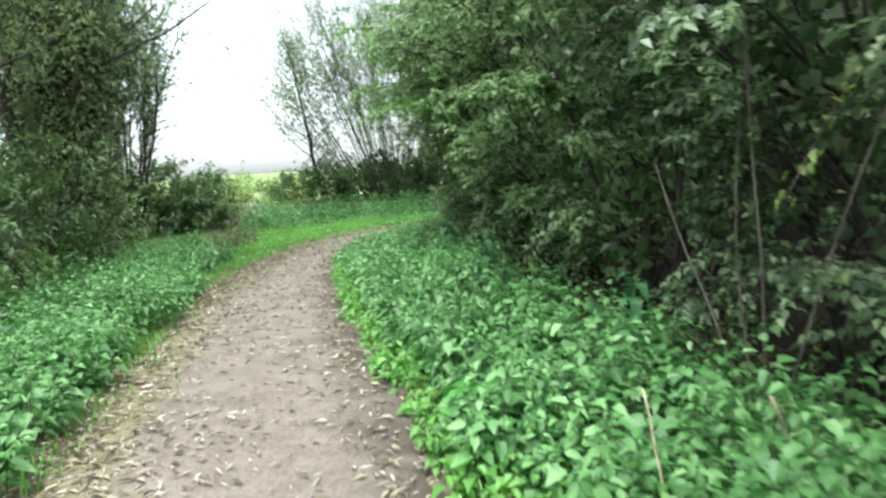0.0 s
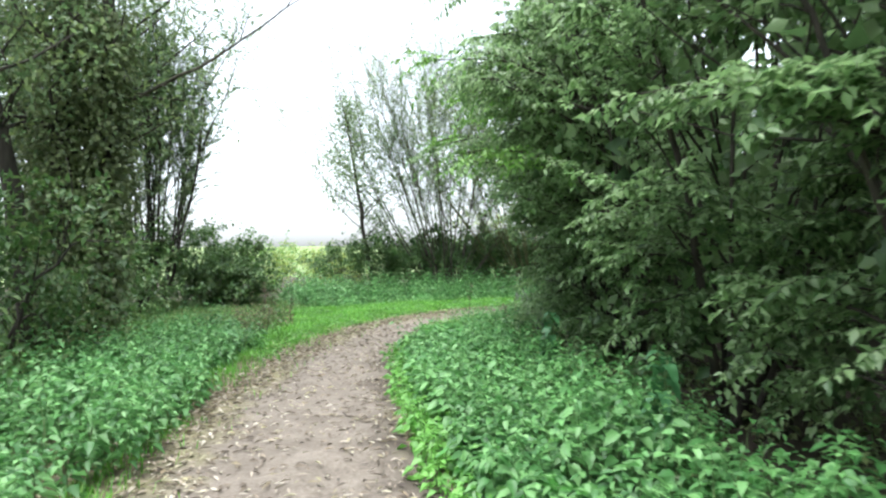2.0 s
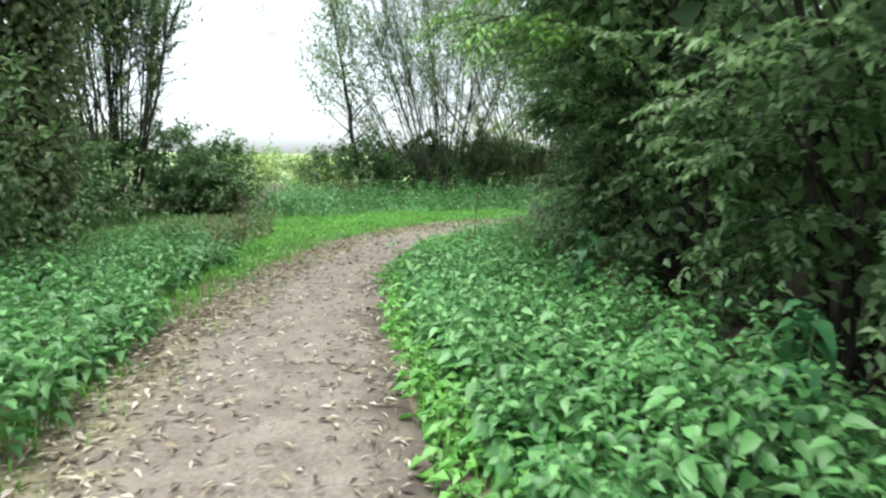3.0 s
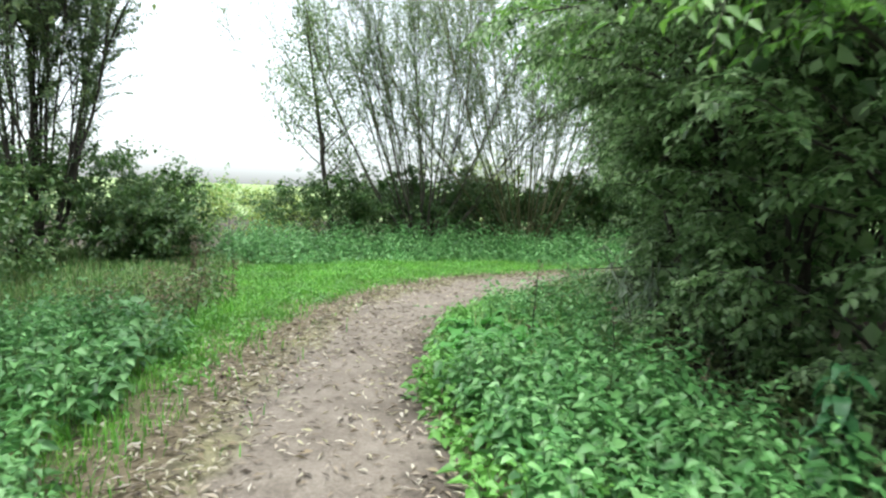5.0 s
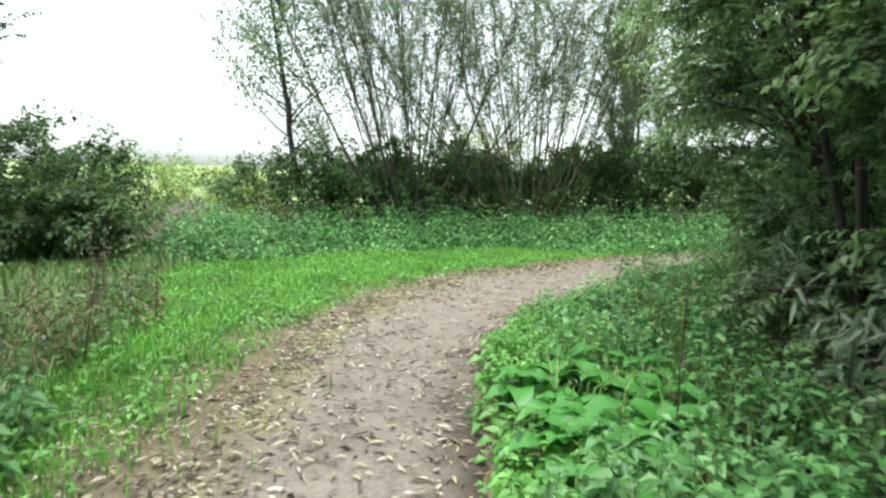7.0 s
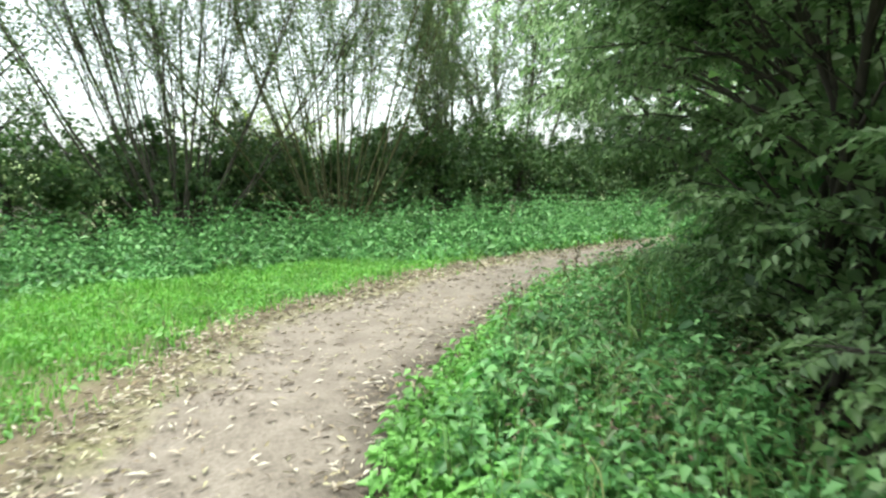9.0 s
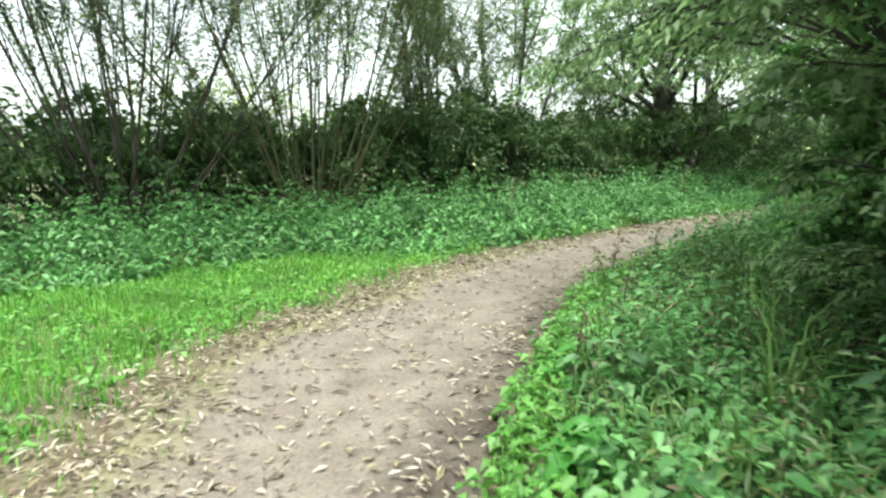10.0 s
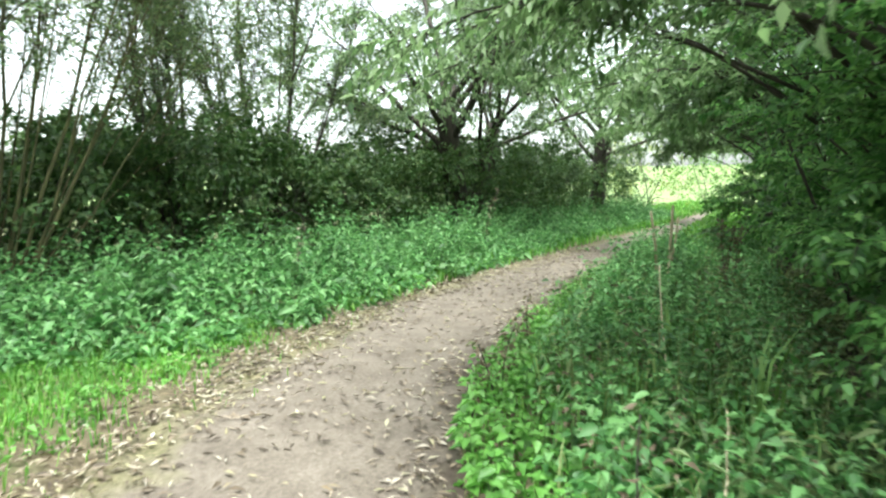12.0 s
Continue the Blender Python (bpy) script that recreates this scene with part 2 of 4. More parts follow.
def smooth_line(c, per=14):
    c = np.asarray(c, float)
    ext = np.concatenate([2 * c[:1] - c[1:2], c, 2 * c[-1:] - c[-2:-1]])
    out = []
    for i in range(1, len(ext) - 2):
        p0, p1, p2, p3 = ext[i - 1:i + 3]
        for t in np.arange(per) / per:
            out.append(0.5 * (2 * p1 + (p2 - p0) * t + (2 * p0 - 5 * p1 + 4 * p2 - p3) * t * t + (3 * p1 - p0 - 3 * p2 + p3) * t ** 3))
    return np.array(out + [c[-1]])


EDGES = smooth_line(SECTIONS)
LEFT, RIGHT = EDGES[:, :2], EDGES[:, 2:]


FIELD, STEP = (-14.0, -18.0, 48.0, 36.0), 0.1
GAPS = {}


def gap_field(line):
    """Distances from a line over the plan, positive on its left, on a fine grid."""
    gx, gy = np.arange(FIELD[0], FIELD[2], STEP), np.arange(FIELD[1], FIELD[3], STEP)
    a, ab = line[:-1:2], line[2::2] - line[:-2:2]
    best = np.full((len(gx), len(gy)), 1e9)
    cross = np.zeros_like(best)
    for p, w in zip(a, ab):
        ox, oy = gx[:, None] - p[0], gy[None, :] - p[1]
        t = np.clip((ox * w[0] + oy * w[1]) / (w @ w), 0, 1)
        dx, dy = ox - t * w[0], oy - t * w[1]
        d = dx * dx + dy * dy
        near = d < best
        best = np.where(near, d, best)
        cross = np.where(near, w[0] * dy - w[1] * dx, cross)
    return np.sqrt(best) * np.sign(cross)


def signed_gap(xy, line):
    """Distance from a line, positive on its left."""
    if id(line) not in GAPS:
        GAPS[id(line)] = gap_field(line)
    g = GAPS[id(line)]
    x = np.clip((xy[:, 0] - FIELD[0]) / STEP, 0, g.shape[0] - 1.001)
    y = np.clip((xy[:, 1] - FIELD[1]) / STEP, 0, g.shape[1] - 1.001)
    i, j = x.astype(int), y.astype(int)
    u, v = x - i, y - j
    return g[i, j] * (1 - u) * (1 - v) + g[i + 1, j] * u * (1 - v) + g[i, j + 1] * (1 - u) * v + g[i + 1, j + 1] * u * v


def lumps(xy, scale, seed=0.0):
    """Cheap smooth noise, about -1 to 1."""
    x, y = xy[:, 0] / scale, xy[:, 1] / scale
    return (np.sin(1.7 * x + 1.3 * y + seed) + np.sin(-1.1 * x + 2.3 * y + 2.1 * seed + 1) + np.sin(2.9 * x - 0.7 * y + 0.7 * seed + 2) + np.sin(4.1 * x + 3.7 * y + seed)) / 4


def height(xy):
    """The lie of the land: flat by the path, a low hill far off."""
    r = np.hypot(xy[:, 0], xy[:, 1] - 12)
    s = np.clip((r - 160) / 260, 0, 1)
    return 9.5 * s * s * (3 - 2 * s) * (1 + 0.12 * lumps(xy, 90)) - np.clip((r - 40) / 80, 0, 1) * 0.8 + np.where(r < 60, 0.03 * lumps(xy, 2.3), 0)


def put_attribute(ob, name, values):
    a = ob.data.attributes.new(name, "FLOAT", "POINT")
    a.data.foreach_set("value", np.asarray(values, np.float32))


def polar_sheet(r0, r1, rings, spokes):
    rad = np.geomspace(r0, r1, rings)
    ang = np.arange(spokes) * 2 * np.pi / spokes
    xy = np.stack([rad[:, None] * np.cos(ang), 12 + rad[:, None] * np.sin(ang)], -1).reshape(-1, 2)
    i, j = np.meshgrid(np.arange(rings - 1), np.arange(spokes), indexing="ij")
    q, w = i * spokes + j, i * spokes + (j + 1) % spokes
    f = np.concatenate([np.stack([q, q + spokes, w + spokes], -1).reshape(-1, 3), np.stack([q, w + spokes, w], -1).reshape(-1, 3)])
    return xy, f


# ---- ground and path ----
xy, tris = polar_sheet(0.05, 2800, 130, 220)
z = height(xy)
gapL, gapR = signed_gap(xy, LEFT), -signed_gap(xy, RIGHT)
inside = np.minimum(-gapL, -gapR)
z = z - np.clip(inside * 4, 0, 1) * 0.05
ground = lone("ground", (np.c_[xy, z], tris), M_GROUND, "dark earth under grass and weeds beside the path", "ground", "structure")
ground.data.materials.append(M_FIELD)
far = np.hypot(xy[tris].mean(1)[:, 0], xy[tris].mean(1)[:, 1] - 12) > 46
ground.data.polygons.foreach_set("material_index", far.astype(np.int32))
put_attribute(ground, "verge", np.clip(-inside * 0.6, 0, 0.5))
# Soil darkened under bushes and outer trees: their shade put into its colour.
put_attribute(ground, "humus_and_shade", np.where(np.hypot(xy[:, 0], xy[:, 1] - 12) < 40, np.clip((gapR - 0.9) * 0.6, 0, 0.6) + np.clip((gapL - 2.4) * 0.5, 0, 0.5) * (xy[:, 0] < -2), 0))
ground.data.update()

across = 25
u = np.linspace(-0.08, 1.08, across)
fine = smooth_line(SECTIONS, 40)
strip = fine[:, None, :2] * (1 - u[None, :, None]) + fine[:, None, 2:] * u[None, :, None]
flat = strip.reshape(-1, 2)
edge = np.minimum(u, 1 - u)[None, :] + 0.06 * lumps(flat, 0.22).reshape(len(fine), -1) + 0.07 * lumps(flat, 1.1, 3).reshape(len(fine), -1)
pz = 0.012 * lumps(flat, 0.5, 2).reshape(len(fine), -1) + 0.012 + np.minimum(edge, 0) * 0.9 + 0.03 * lumps(flat, 2.3).reshape(len(fine), -1) * 0.5
i, j = np.meshgrid(np.arange(len(fine) - 1), np.arange(across - 1), indexing="ij")
q = i * across + j
ptris = np.concatenate([np.stack([q, q + across + 1, q + across], -1).reshape(-1, 3), np.stack([q, q + 1, q + across + 1], -1).reshape(-1, 3)])
path = lone("path", (np.c_[flat, pz.ravel()], ptris), M_PATH, "trodden pale brown earth path strewn with fallen leaves", "path", "structure")
put_attribute(path, "verge", np.clip(0.75 - (edge + np.clip(u[None] - 0.5, 0, 1) * 0.25 - 0.12 * (u[None] < 0.5)).ravel() * 2.4, 0, 0.85))
put_attribute(path, "humus_and_shade", (np.clip((u[None] - 0.72) * 1.6, 0, 0.42) + np.clip((0.16 - u[None]) * 1.5, 0, 0.2) + 0 * edge).ravel())
for me in (ground.data, path.data):
    me.polygons.foreach_set("use_smooth", np.ones(len(me.polygons), bool))

# Lines of the planting: front of the left-hand weeds, of the northern nettles, and foot of the right-hand bushes.
WEEDS_LEFT = smooth_line([(-0.3, -8), (-0.85, -1), (-1.15, 2.5), (-1.45, 5), (-1.6, 6.8), (-2.0, 8.5), (-2.4, 11.3), (-2.7, 14), (-3.4, 18), (-3.1, 20.6), (-1.2, 22.2), (0.6, 22.5), (2.2, 22.85), (4.0, 22.3), (6.2, 22.55), (10, 23.35), (16, 24.9), (26, 26.3), (45, 30)])
BUSH_FOOT = smooth_line([(4.6, -12), (3.4, -4), (2.6, 1), (2.15, 3.4), (1.62, 5.5), (1.5, 7.5), (1.15, 9.3), (1.1, 11), (1.4, 13), (2.1, 14.6), (2.9, 15.7), (4.3, 17.3), (6.2, 18.1), (9.3, 18.9), (15, 20.6), (22, 22), (45, 25)])


def scatter(n, x0, x1, y0, y1, keep):
    xy = np.c_[rng.uniform(x0, x1, n), rng.uniform(y0, y1, n)]
    return xy[keep(xy)]


# ---- shrubs and trees ----
def crown_leaves(lobes, clusters, per, size, narrow, spread=0.3, shell=0.22, droop=0.25, rich=False, low=0.06):
    """Leaves on twigs over the uneven skin of several lobes (x, y, z, rx, ry, rz)."""
    lobes = np.asarray(lobes, float)
    area = (lobes[:, 3] * lobes[:, 4] + lobes[:, 4] * lobes[:, 5] + lobes[:, 3] * lobes[:, 5])
    sprays = max(130, clusters // 14)
    at_lobe = rng.choice(len(lobes), sprays, p=area / area.sum())
    out = unit(rng.normal(0, 1, (sprays, 3)))
    out[:, 2] = np.where(out[:, 2] < -0.5, -out[:, 2], out[:, 2])
    reach = rng.uniform(0.72, 1.12, sprays)
    spot = lobes[at_lobe, :3] + out * lobes[at_lobe, 3:] * reach[:, None]
    along = unit(out + rng.normal(0, 0.45, (sprays, 3)) + np.array([0, 0, -droop]))
    which = rng.integers(0, sprays, clusters)
    pick, u = at_lobe[which], out[which]
    inner = rng.random(clusters) < shell
    p = spot[which] + along[which] * (rng.normal(0, 0.3, clusters) * spread / 0.3)[:, None] + rng.normal(0, 0.13, (clusters, 3)) * spread / 0.3 * np.array([1, 1, 0.7])
    p = np.where(inner[:, None], lobes[pick, :3] + (p - lobes[pick, :3]) * rng.uniform(0.55, 0.85, clusters)[:, None], p)
    for k, lobe in enumerate(lobes):
        d = np.linalg.norm((p - lobe[:3]) / lobe[3:], axis=1)
        u[(d < 0.6) & (pick != k)] = 0
    good = (np.abs(u).sum(1) > 0) & (p[:, 2] > low)
    p, u = p[good], u[good]
    n = len(p)
    twig = unit(u * 0.8 + rng.normal(0, 0.5, (n, 3)) + np.array([0, 0, -droop]))
    at = (np.arange(per) + 0.5) / per
    base = p[:, None] + twig[:, None] * (at[None, :, None] - 0.3) * spread + rng.normal(0, 0.12 * spread, (n, per, 3))
    side = unit(np.cross(twig, rng.normal(0, 1, (n, 3))))
    sign = np.where(np.arange(per) % 2, 1.0, -1.0)
    d = twig[:, None] * 0.7 + side[:, None] * sign[None, :, None] * 0.8 + rng.normal(0, 0.35, (n, per, 3)) + np.array([0, 0, -droop])
    up = np.array([0, 0, 1.0]) + 0.6 * u[:, None] + rng.normal(0, 0.35, (n, per, 3))
    L = size * rng.uniform(0.65, 1.25, n * per)
    return leaf_arrays(base.reshape(-1, 3), d.reshape(-1, 3), up.reshape(-1, 3), L, L * narrow, rich)


def stems_for(ob, lobes, count, radius, bark, foot=0.3):
    """Stems from the foot of a shrub up into its lobes, each a part, and their twigs."""
    twigs = []
    for _ in range(count):
        lobe = lobes[rng.integers(len(lobes))]
        a = rng.uniform(0, 6.28)
        s = np.array([foot * math.cos(a), foot * math.sin(a), -0.06])
        goal = np.array(lobe[:3]) + rng.normal(0, 0.45, 3) * np.array(lobe[3:])
        goal[2] = max(goal[2], 0.6)
        t = np.linspace(0, 1, 8)[:, None]
        line = s + (goal - s) * t + np.array([0, 0, 0.5]) * np.sin(t * 3.14) + np.cumsum(rng.normal(0, 0.04, (8, 3)), 0) * (t > 0)
        r = radius * rng.uniform(0.5, 1.1)
        part("stem", tube(line, [r, r * 0.2], 6), bark, ob)
        for k in (2, 3, 4, 5, 6):
            twigs.append(tube(wander(line[k], line[k] - line[k - 1] + rng.normal(0, 0.3, 3), rng.uniform(0.6, 1.3), 4, 0.2), [r * 0.3, r * 0.08], 4))
    part("brushwood", joined(twigs), bark, ob, kind="stuff")


def shrub(name, x, y, lobes, clusters, per, size, narrow, leaf, bark, label, category, stems=9, radius=0.04, group="", **kw):
    ob = tagged(thing(name, x, y), label, category, group)
    stems_for(ob, lobes, stems, radius, bark)
    part("crown", crown_leaves(lobes, clusters, per, size, narrow, **kw), leaf, ob)
    return ob


def bush_lobes(w, h, count, skirt=7, recess=1.0):
    """Lobes that make up a rounded bush w wide and h high, its skin reaching the ground."""
    out = [(0, 0, h * 0.45, w * 0.42, w * 0.42, h * 0.46)]
    for k in range(count):
        a = 6.28 * (k + rng.uniform(-0.3, 0.3)) / count
        lv = rng.uniform(0.18, 0.8)
        rr = w * 0.5 * (0.75 * (recess if lv < 0.36 else 1.0) if lv < 0.65 else 0.72)
        s = rng.uniform(0.2, 0.32) * w
        out.append((rr * math.cos(a), rr * math.sin(a), h * lv, s, s, s * rng.uniform(0.75, 1.1) * min(1.3, h / w + 0.2)))
    for k in range(skirt):
        a = 6.28 * (k + rng.uniform(-0.3, 0.3)) / skirt
        s = rng.uniform(0.17, 0.24) * w
        out.append((w * 0.26 * math.cos(a), w * 0.26 * math.sin(a), rng.uniform(0.5, 1.1) * s, s, s, s * 1.25))
    return out


def shoots(start, way, length, droop, radius, steps=4, waver=0.03):
    """Thin shoots from many points at once: the points along each, and their three-sided wood."""
    n = len(start)
    t = np.linspace(0, 1, steps)
    L = np.broadcast_to(length, n)[:, None, None]
    pts = start[:, None] + unit(way)[:, None] * L * t[None, :, None] + np.array([0, 0, -1.0]) * droop * L * (t ** 2)[None, :, None] + np.cumsum(rng.normal(0, waver, (n, steps, 3)), 1) * L * (t > 0)[None, :, None]
    along = unit(np.gradient(pts, axis=1))
    a = unit(np.cross(along, np.array([0.31, 0.17, 0.12])))
    b = np.cross(along, a)
    ang = np.arange(3) * 2 * np.pi / 3
    r = np.broadcast_to(radius, n)[:, None] * (1 - 0.8 * t)[None]
    v = pts[:, :, None] + r[:, :, None, None] * (a[:, :, None] * np.cos(ang)[:, None] + b[:, :, None] * np.sin(ang)[:, None])
    f = []
    for i in range(steps - 1):
        for j in range(3):
            q, w = i * 3 + j, i * 3 + (j + 1) % 3
            f += [(q, w, w + 3), (q, w + 3, q + 3)]
    faces = np.arange(n)[:, None, None] * (steps * 3) + np.array(f)[None]
    return pts, (v.reshape(-1, 3), faces.reshape(-1, 3))


def leaves_along(pts, per, size, narrow, droop=0.25, rich=False, first=0.15, outward=None, fan=0.8):
    """Leaves set alternately along shoots, lying flat to the light."""
    n, steps, _ = pts.shape
    at = np.clip(first + (1 - first) * (np.arange(per) + rng.uniform(0.1, 0.9, (n, per))) / per, 0, 0.999) * (steps - 1)
    i = at.astype(int)
    row = np.arange(n)[:, None]
    p, q = pts[row, i], pts[row, i + 1]
    base = p + (q - p) * (at - i)[..., None]
    along = unit(q - p)
    side = unit(np.cross(along, np.array([0, 0, 1.0]) + rng.normal(0, 0.25, (n, 1, 3))))
    sign = np.where(np.arange(per) % 2, 1.0, -1.0)[None, :, None]
    d = along * 0.55 + side * sign * fan + rng.normal(0, 0.3, (n, per, 3)) + np.array([0, 0, -droop])
    up = np.array([0, 0, 1.0]) + rng.normal(0, 0.35, (n, per, 3))
    if outward is not None:
        up = up + 0.45 * outward[:, None]
    L = size * rng.uniform(0.6, 1.25, n * per)
    return leaf_arrays(base.reshape(-1, 3), d.reshape(-1, 3), up.reshape(-1, 3), L, L * narrow, rich)


def leafy_bough(ob, start, goal, radius, bark, leaf, count, per, size, narrow, reach=0.5, sag=0.12, rich=False, droop=0.25, first=0.3, label=""):
    """One bough with its side shoots, and the foliage on them under it."""
    start, goal = np.array(start, float), np.array(goal, float)
    span = np.linalg.norm(goal - start)
    t = np.linspace(0, 1, 8)[:, None]
    line = start + (goal - start) * t + np.array([0, 0, sag * span]) * np.sin(t * 3.14) + np.cumsum(rng.normal(0, 0.018 * span, (8, 3)), 0) * (t > 0)
    q = np.clip(rng.uniform(first, 1.0, count), 0, 0.999) * 7
    i = q.astype(int)
    p = line[i] + (line[i + 1] - line[i]) * (q - i)[:, None]
    along = unit(line[i + 1] - line[i])
    side = unit(np.cross(along, np.array([0, 0, 1.0]))) * rng.choice([-1.0, 1.0], count)[:, None]
    way = along * 0.75 + side * rng.uniform(0.1, 1.1, count)[:, None] + np.array([0, 0, 0.12]) + rng.normal(0, 0.22, (count, 3))
    L = reach * rng.uniform(0.5, 1.2, count) * (1.15 - 0.5 * q / 7)
    pts, wood = shoots(p, way, L, 0.25 + droop * 0.5, 0.0045, 3)
    limb = part("bough", tube(line, [radius, radius * 0.25], 5), bark, ob, label)
    leaves = leaves_along(pts, per, size, narrow, droop, rich, outward=unit(goal * np.array([1, 1, 0.4]))[None].repeat(count, 0))
    spray = part("foliage", joined([leaves, wood]), leaf, limb, kind="stuff")
    spray.data.materials.append(bark)
    spray.data.polygons.foreach_set("material_index", (np.arange(len(spray.data.polygons)) >= len(leaves[1])).astype(np.int32))
    return limb


def skin_points(lobes, count, face, back=0.2, low=0.3):
    """Points over the uneven skin of a bush, most of them on the side that faces the path."""
    lobes = np.asarray(lobes, float)
    area = (lobes[:, 3] * lobes[:, 4] + lobes[:, 4] * lobes[:, 5] + lobes[:, 3] * lobes[:, 5])
    out = []
    while len(out) < count:
        k = rng.choice(len(lobes), p=area / area.sum())
        u = unit(rng.normal(0, 1, 3))
        p = lobes[k, :3] + u * lobes[k, 3:] * rng.uniform(0.85, 1.12)
        deep = np.linalg.norm((p - lobes[:, :3]) / lobes[:, 3:], axis=1)
        deep[k] = 1
        if p[2] < low or deep.min() < 0.72 or (p[0] * face[0] + p[1] * face[1] < 0.1 and rng.random() > back):
            continue
        out.append(p)
    return np.array(out)


def inner_leaves(lobes, count, size):
    """Oversized leaves added deep inside a bush to stop light coming through."""
    lobes = np.asarray(lobes, float)
    k = rng.choice(len(lobes), count, p=lobes[:, 5] / lobes[:, 5].sum())
    p = lobes[k, :3] + unit(rng.normal(0, 1, (count, 3))) * lobes[k, 3:] * (0.66 * rng.random(count) ** 0.5)[:, None] - lobes[k, :3] * np.array([0.18, 0.18, 0])
    keep = p[:, 2] > 0.5
    p = p[keep]
    n = len(p)
    L = size * rng.uniform(0.6, 1.2, n)
    return leaf_arrays(p, rng.normal(0, 1, (n, 3)) + np.array([0, 0, -0.3]), np.array([0, 0, 0.6]) + rng.normal(0, 0.6, (n, 3)), L, L * 0.7)


# Dense bushes on the inner side of the bend, the nearest first: place, width, height, kind of leaf.
INNER = [
    (5.0, -5.0, 3.6, 5.5, 0), (4.7, -1.9, 3.4, 5.8, 0), (4.3, 0.9, 3.3, 6.0, 0), (3.75, 3.3, 3.2, 6.2, 0), (3.3, 5.5, 3.1, 6.0, 3),
    (2.95, 7.7, 3.1, 6.2, 3), (2.7, 9.9, 3.1, 6.6, 3), (2.75, 11.8, 3.0, 6.8, 3), (2.95, 13.3, 3.0, 6.9, 3), (3.75, 15.0, 2.9, 6.8, 3), (5.3, 16.2, 2.8, 6.4, 1),
    (7.2, 16.8, 3.1, 6.8, 1), (9.5, 17.5, 3.4, 7.2, 1), (12.1, 18.4, 3.8, 7.2, 1), (15.3, 19.5, 3.8, 7.0, 0), (19.0, 20.4, 4.0, 7.0, 1), (24.0, 21.2, 4.5, 6.8, 2)]
MIDDLE = [(0.9, 0.0), (0.0, 5.0), (-0.8, 10.0), (-0.6, 14.5), (1.2, 18.0), (4.0, 20.0), (8.0, 21.7), (14.0, 23.0), (22.0, 24.3)]
BUSH_LABELS = ("dense thorn bush with small grey-green leaves over weeds", "tall sallow bush with mid-green leaves beside the path", "bright green leafy bush beside the path", "tall grey sallow bush with pale leaves beside the path")
for x, y, w, h, sort in INNER:
    near = x < 8 and y > -1
    leaf = (M_THORN, M_SALLOW, M_MAPLE, M_GREY_SALLOW)[sort]
    goal = min(MIDDLE, key=lambda q: (q[0] - x) ** 2 + (q[1] - y) ** 2)
    off = math.hypot(goal[0] - x, goal[1] - y)
    lobes = bush_lobes(w, h, 22, 5, 0.5)
    ahead = ((goal[0] - x) / off, (goal[1] - y) / off)
    if y < 9:
        # the foot of these bushes is bare and the tops hang over it
        lobes = [(a + ahead[0] * q, b + ahead[1] * q, c, d, e, f) for a, b, c, d, e, f, q in
                 ((*lobe, max(-0.15, min(0.25, 0.2 * (lobe[2] - 1.4)))) for lobe in lobes)]
    ob = tagged(thing("thorn_bush" if sort == 0 else "sallow_bush", x, y), BUSH_LABELS[sort], "bush", "bushes along the bend")
    stems_for(ob, lobes, 12, 0.04, M_DARKBARK)
    size = (0.075 if sort else 0.068) if near else 0.11
    narrow = (0.62, 0.5, 0.75, 0.55)[sort]
    for goal in skin_points(lobes, 70 if near else 40, ahead, low=0.4 if y < 9 else 0.25):
        start = np.array([goal[0] * 0.3, goal[1] * 0.3, max(0.3, goal[2] * rng.uniform(0.55, 0.9))])
        leafy_bough(ob, start, goal, 0.014, M_DARKBARK, leaf, 19 if near else 15, 15 if near else 12, size, narrow, 0.5 if near else 0.7)
    if y > 9:
        # boughs that hang out over the path
        across = (-ahead[1], ahead[0])
        for k in range(15 if y < 15 else 12):
            q, sw = rng.uniform(1.5, 2.3) if y < 15.5 else rng.uniform(2.2, 4.2), rng.uniform(-1.2, 1.2)
            zz = rng.uniform(2.3, 4.6) if y < 15 else rng.uniform(2.2, 3.8)
            goal = (ahead[0] * q + across[0] * sw, ahead[1] * q + across[1] * sw, zz)
            leafy_bough(ob, (goal[0] * 0.25, goal[1] * 0.25, zz * 0.8), goal, 0.018, M_DARKBARK, M_MAPLE if k % 5 == 4 and y < 15 else leaf if y < 15 else M_GREY_SALLOW, 24, 14, size * 1.1, narrow * 0.85, 0.75, 0.16, droop=0.4)
    part("inner_foliage", inner_leaves(lobes, 2800, 0.14), leaf, ob, kind="stuff")
# Added bushes, mostly hidden, that keep light from coming through from behind.
for x, y, w, h in [(8.5, -5, 5.5, 7), (8.4, -1, 5.5, 7), (8.2, 3, 5.5, 7.5), (7.4, 7, 5.5, 7.5), (6.6, 10.4, 5, 7.5), (7.4, 13.2, 5, 7.5), (11, 13.8, 6, 7.5), (15, 15, 6, 7.5), (20, 16.4, 7, 7.5), (12.5, 8, 7, 7.5), (13, 2, 7, 7.5), (13, -4, 7, 7.5)]:
    shrub("added_back_bush", x, y, bush_lobes(w * 1.1, h, 14), 750, 7, 0.32, 0.7, M_THORN, M_DARKBARK, "added tall bush behind the thorn bushes, blocking light from behind", "bush", 6, 0.06, "bushes behind", spread=0.4)


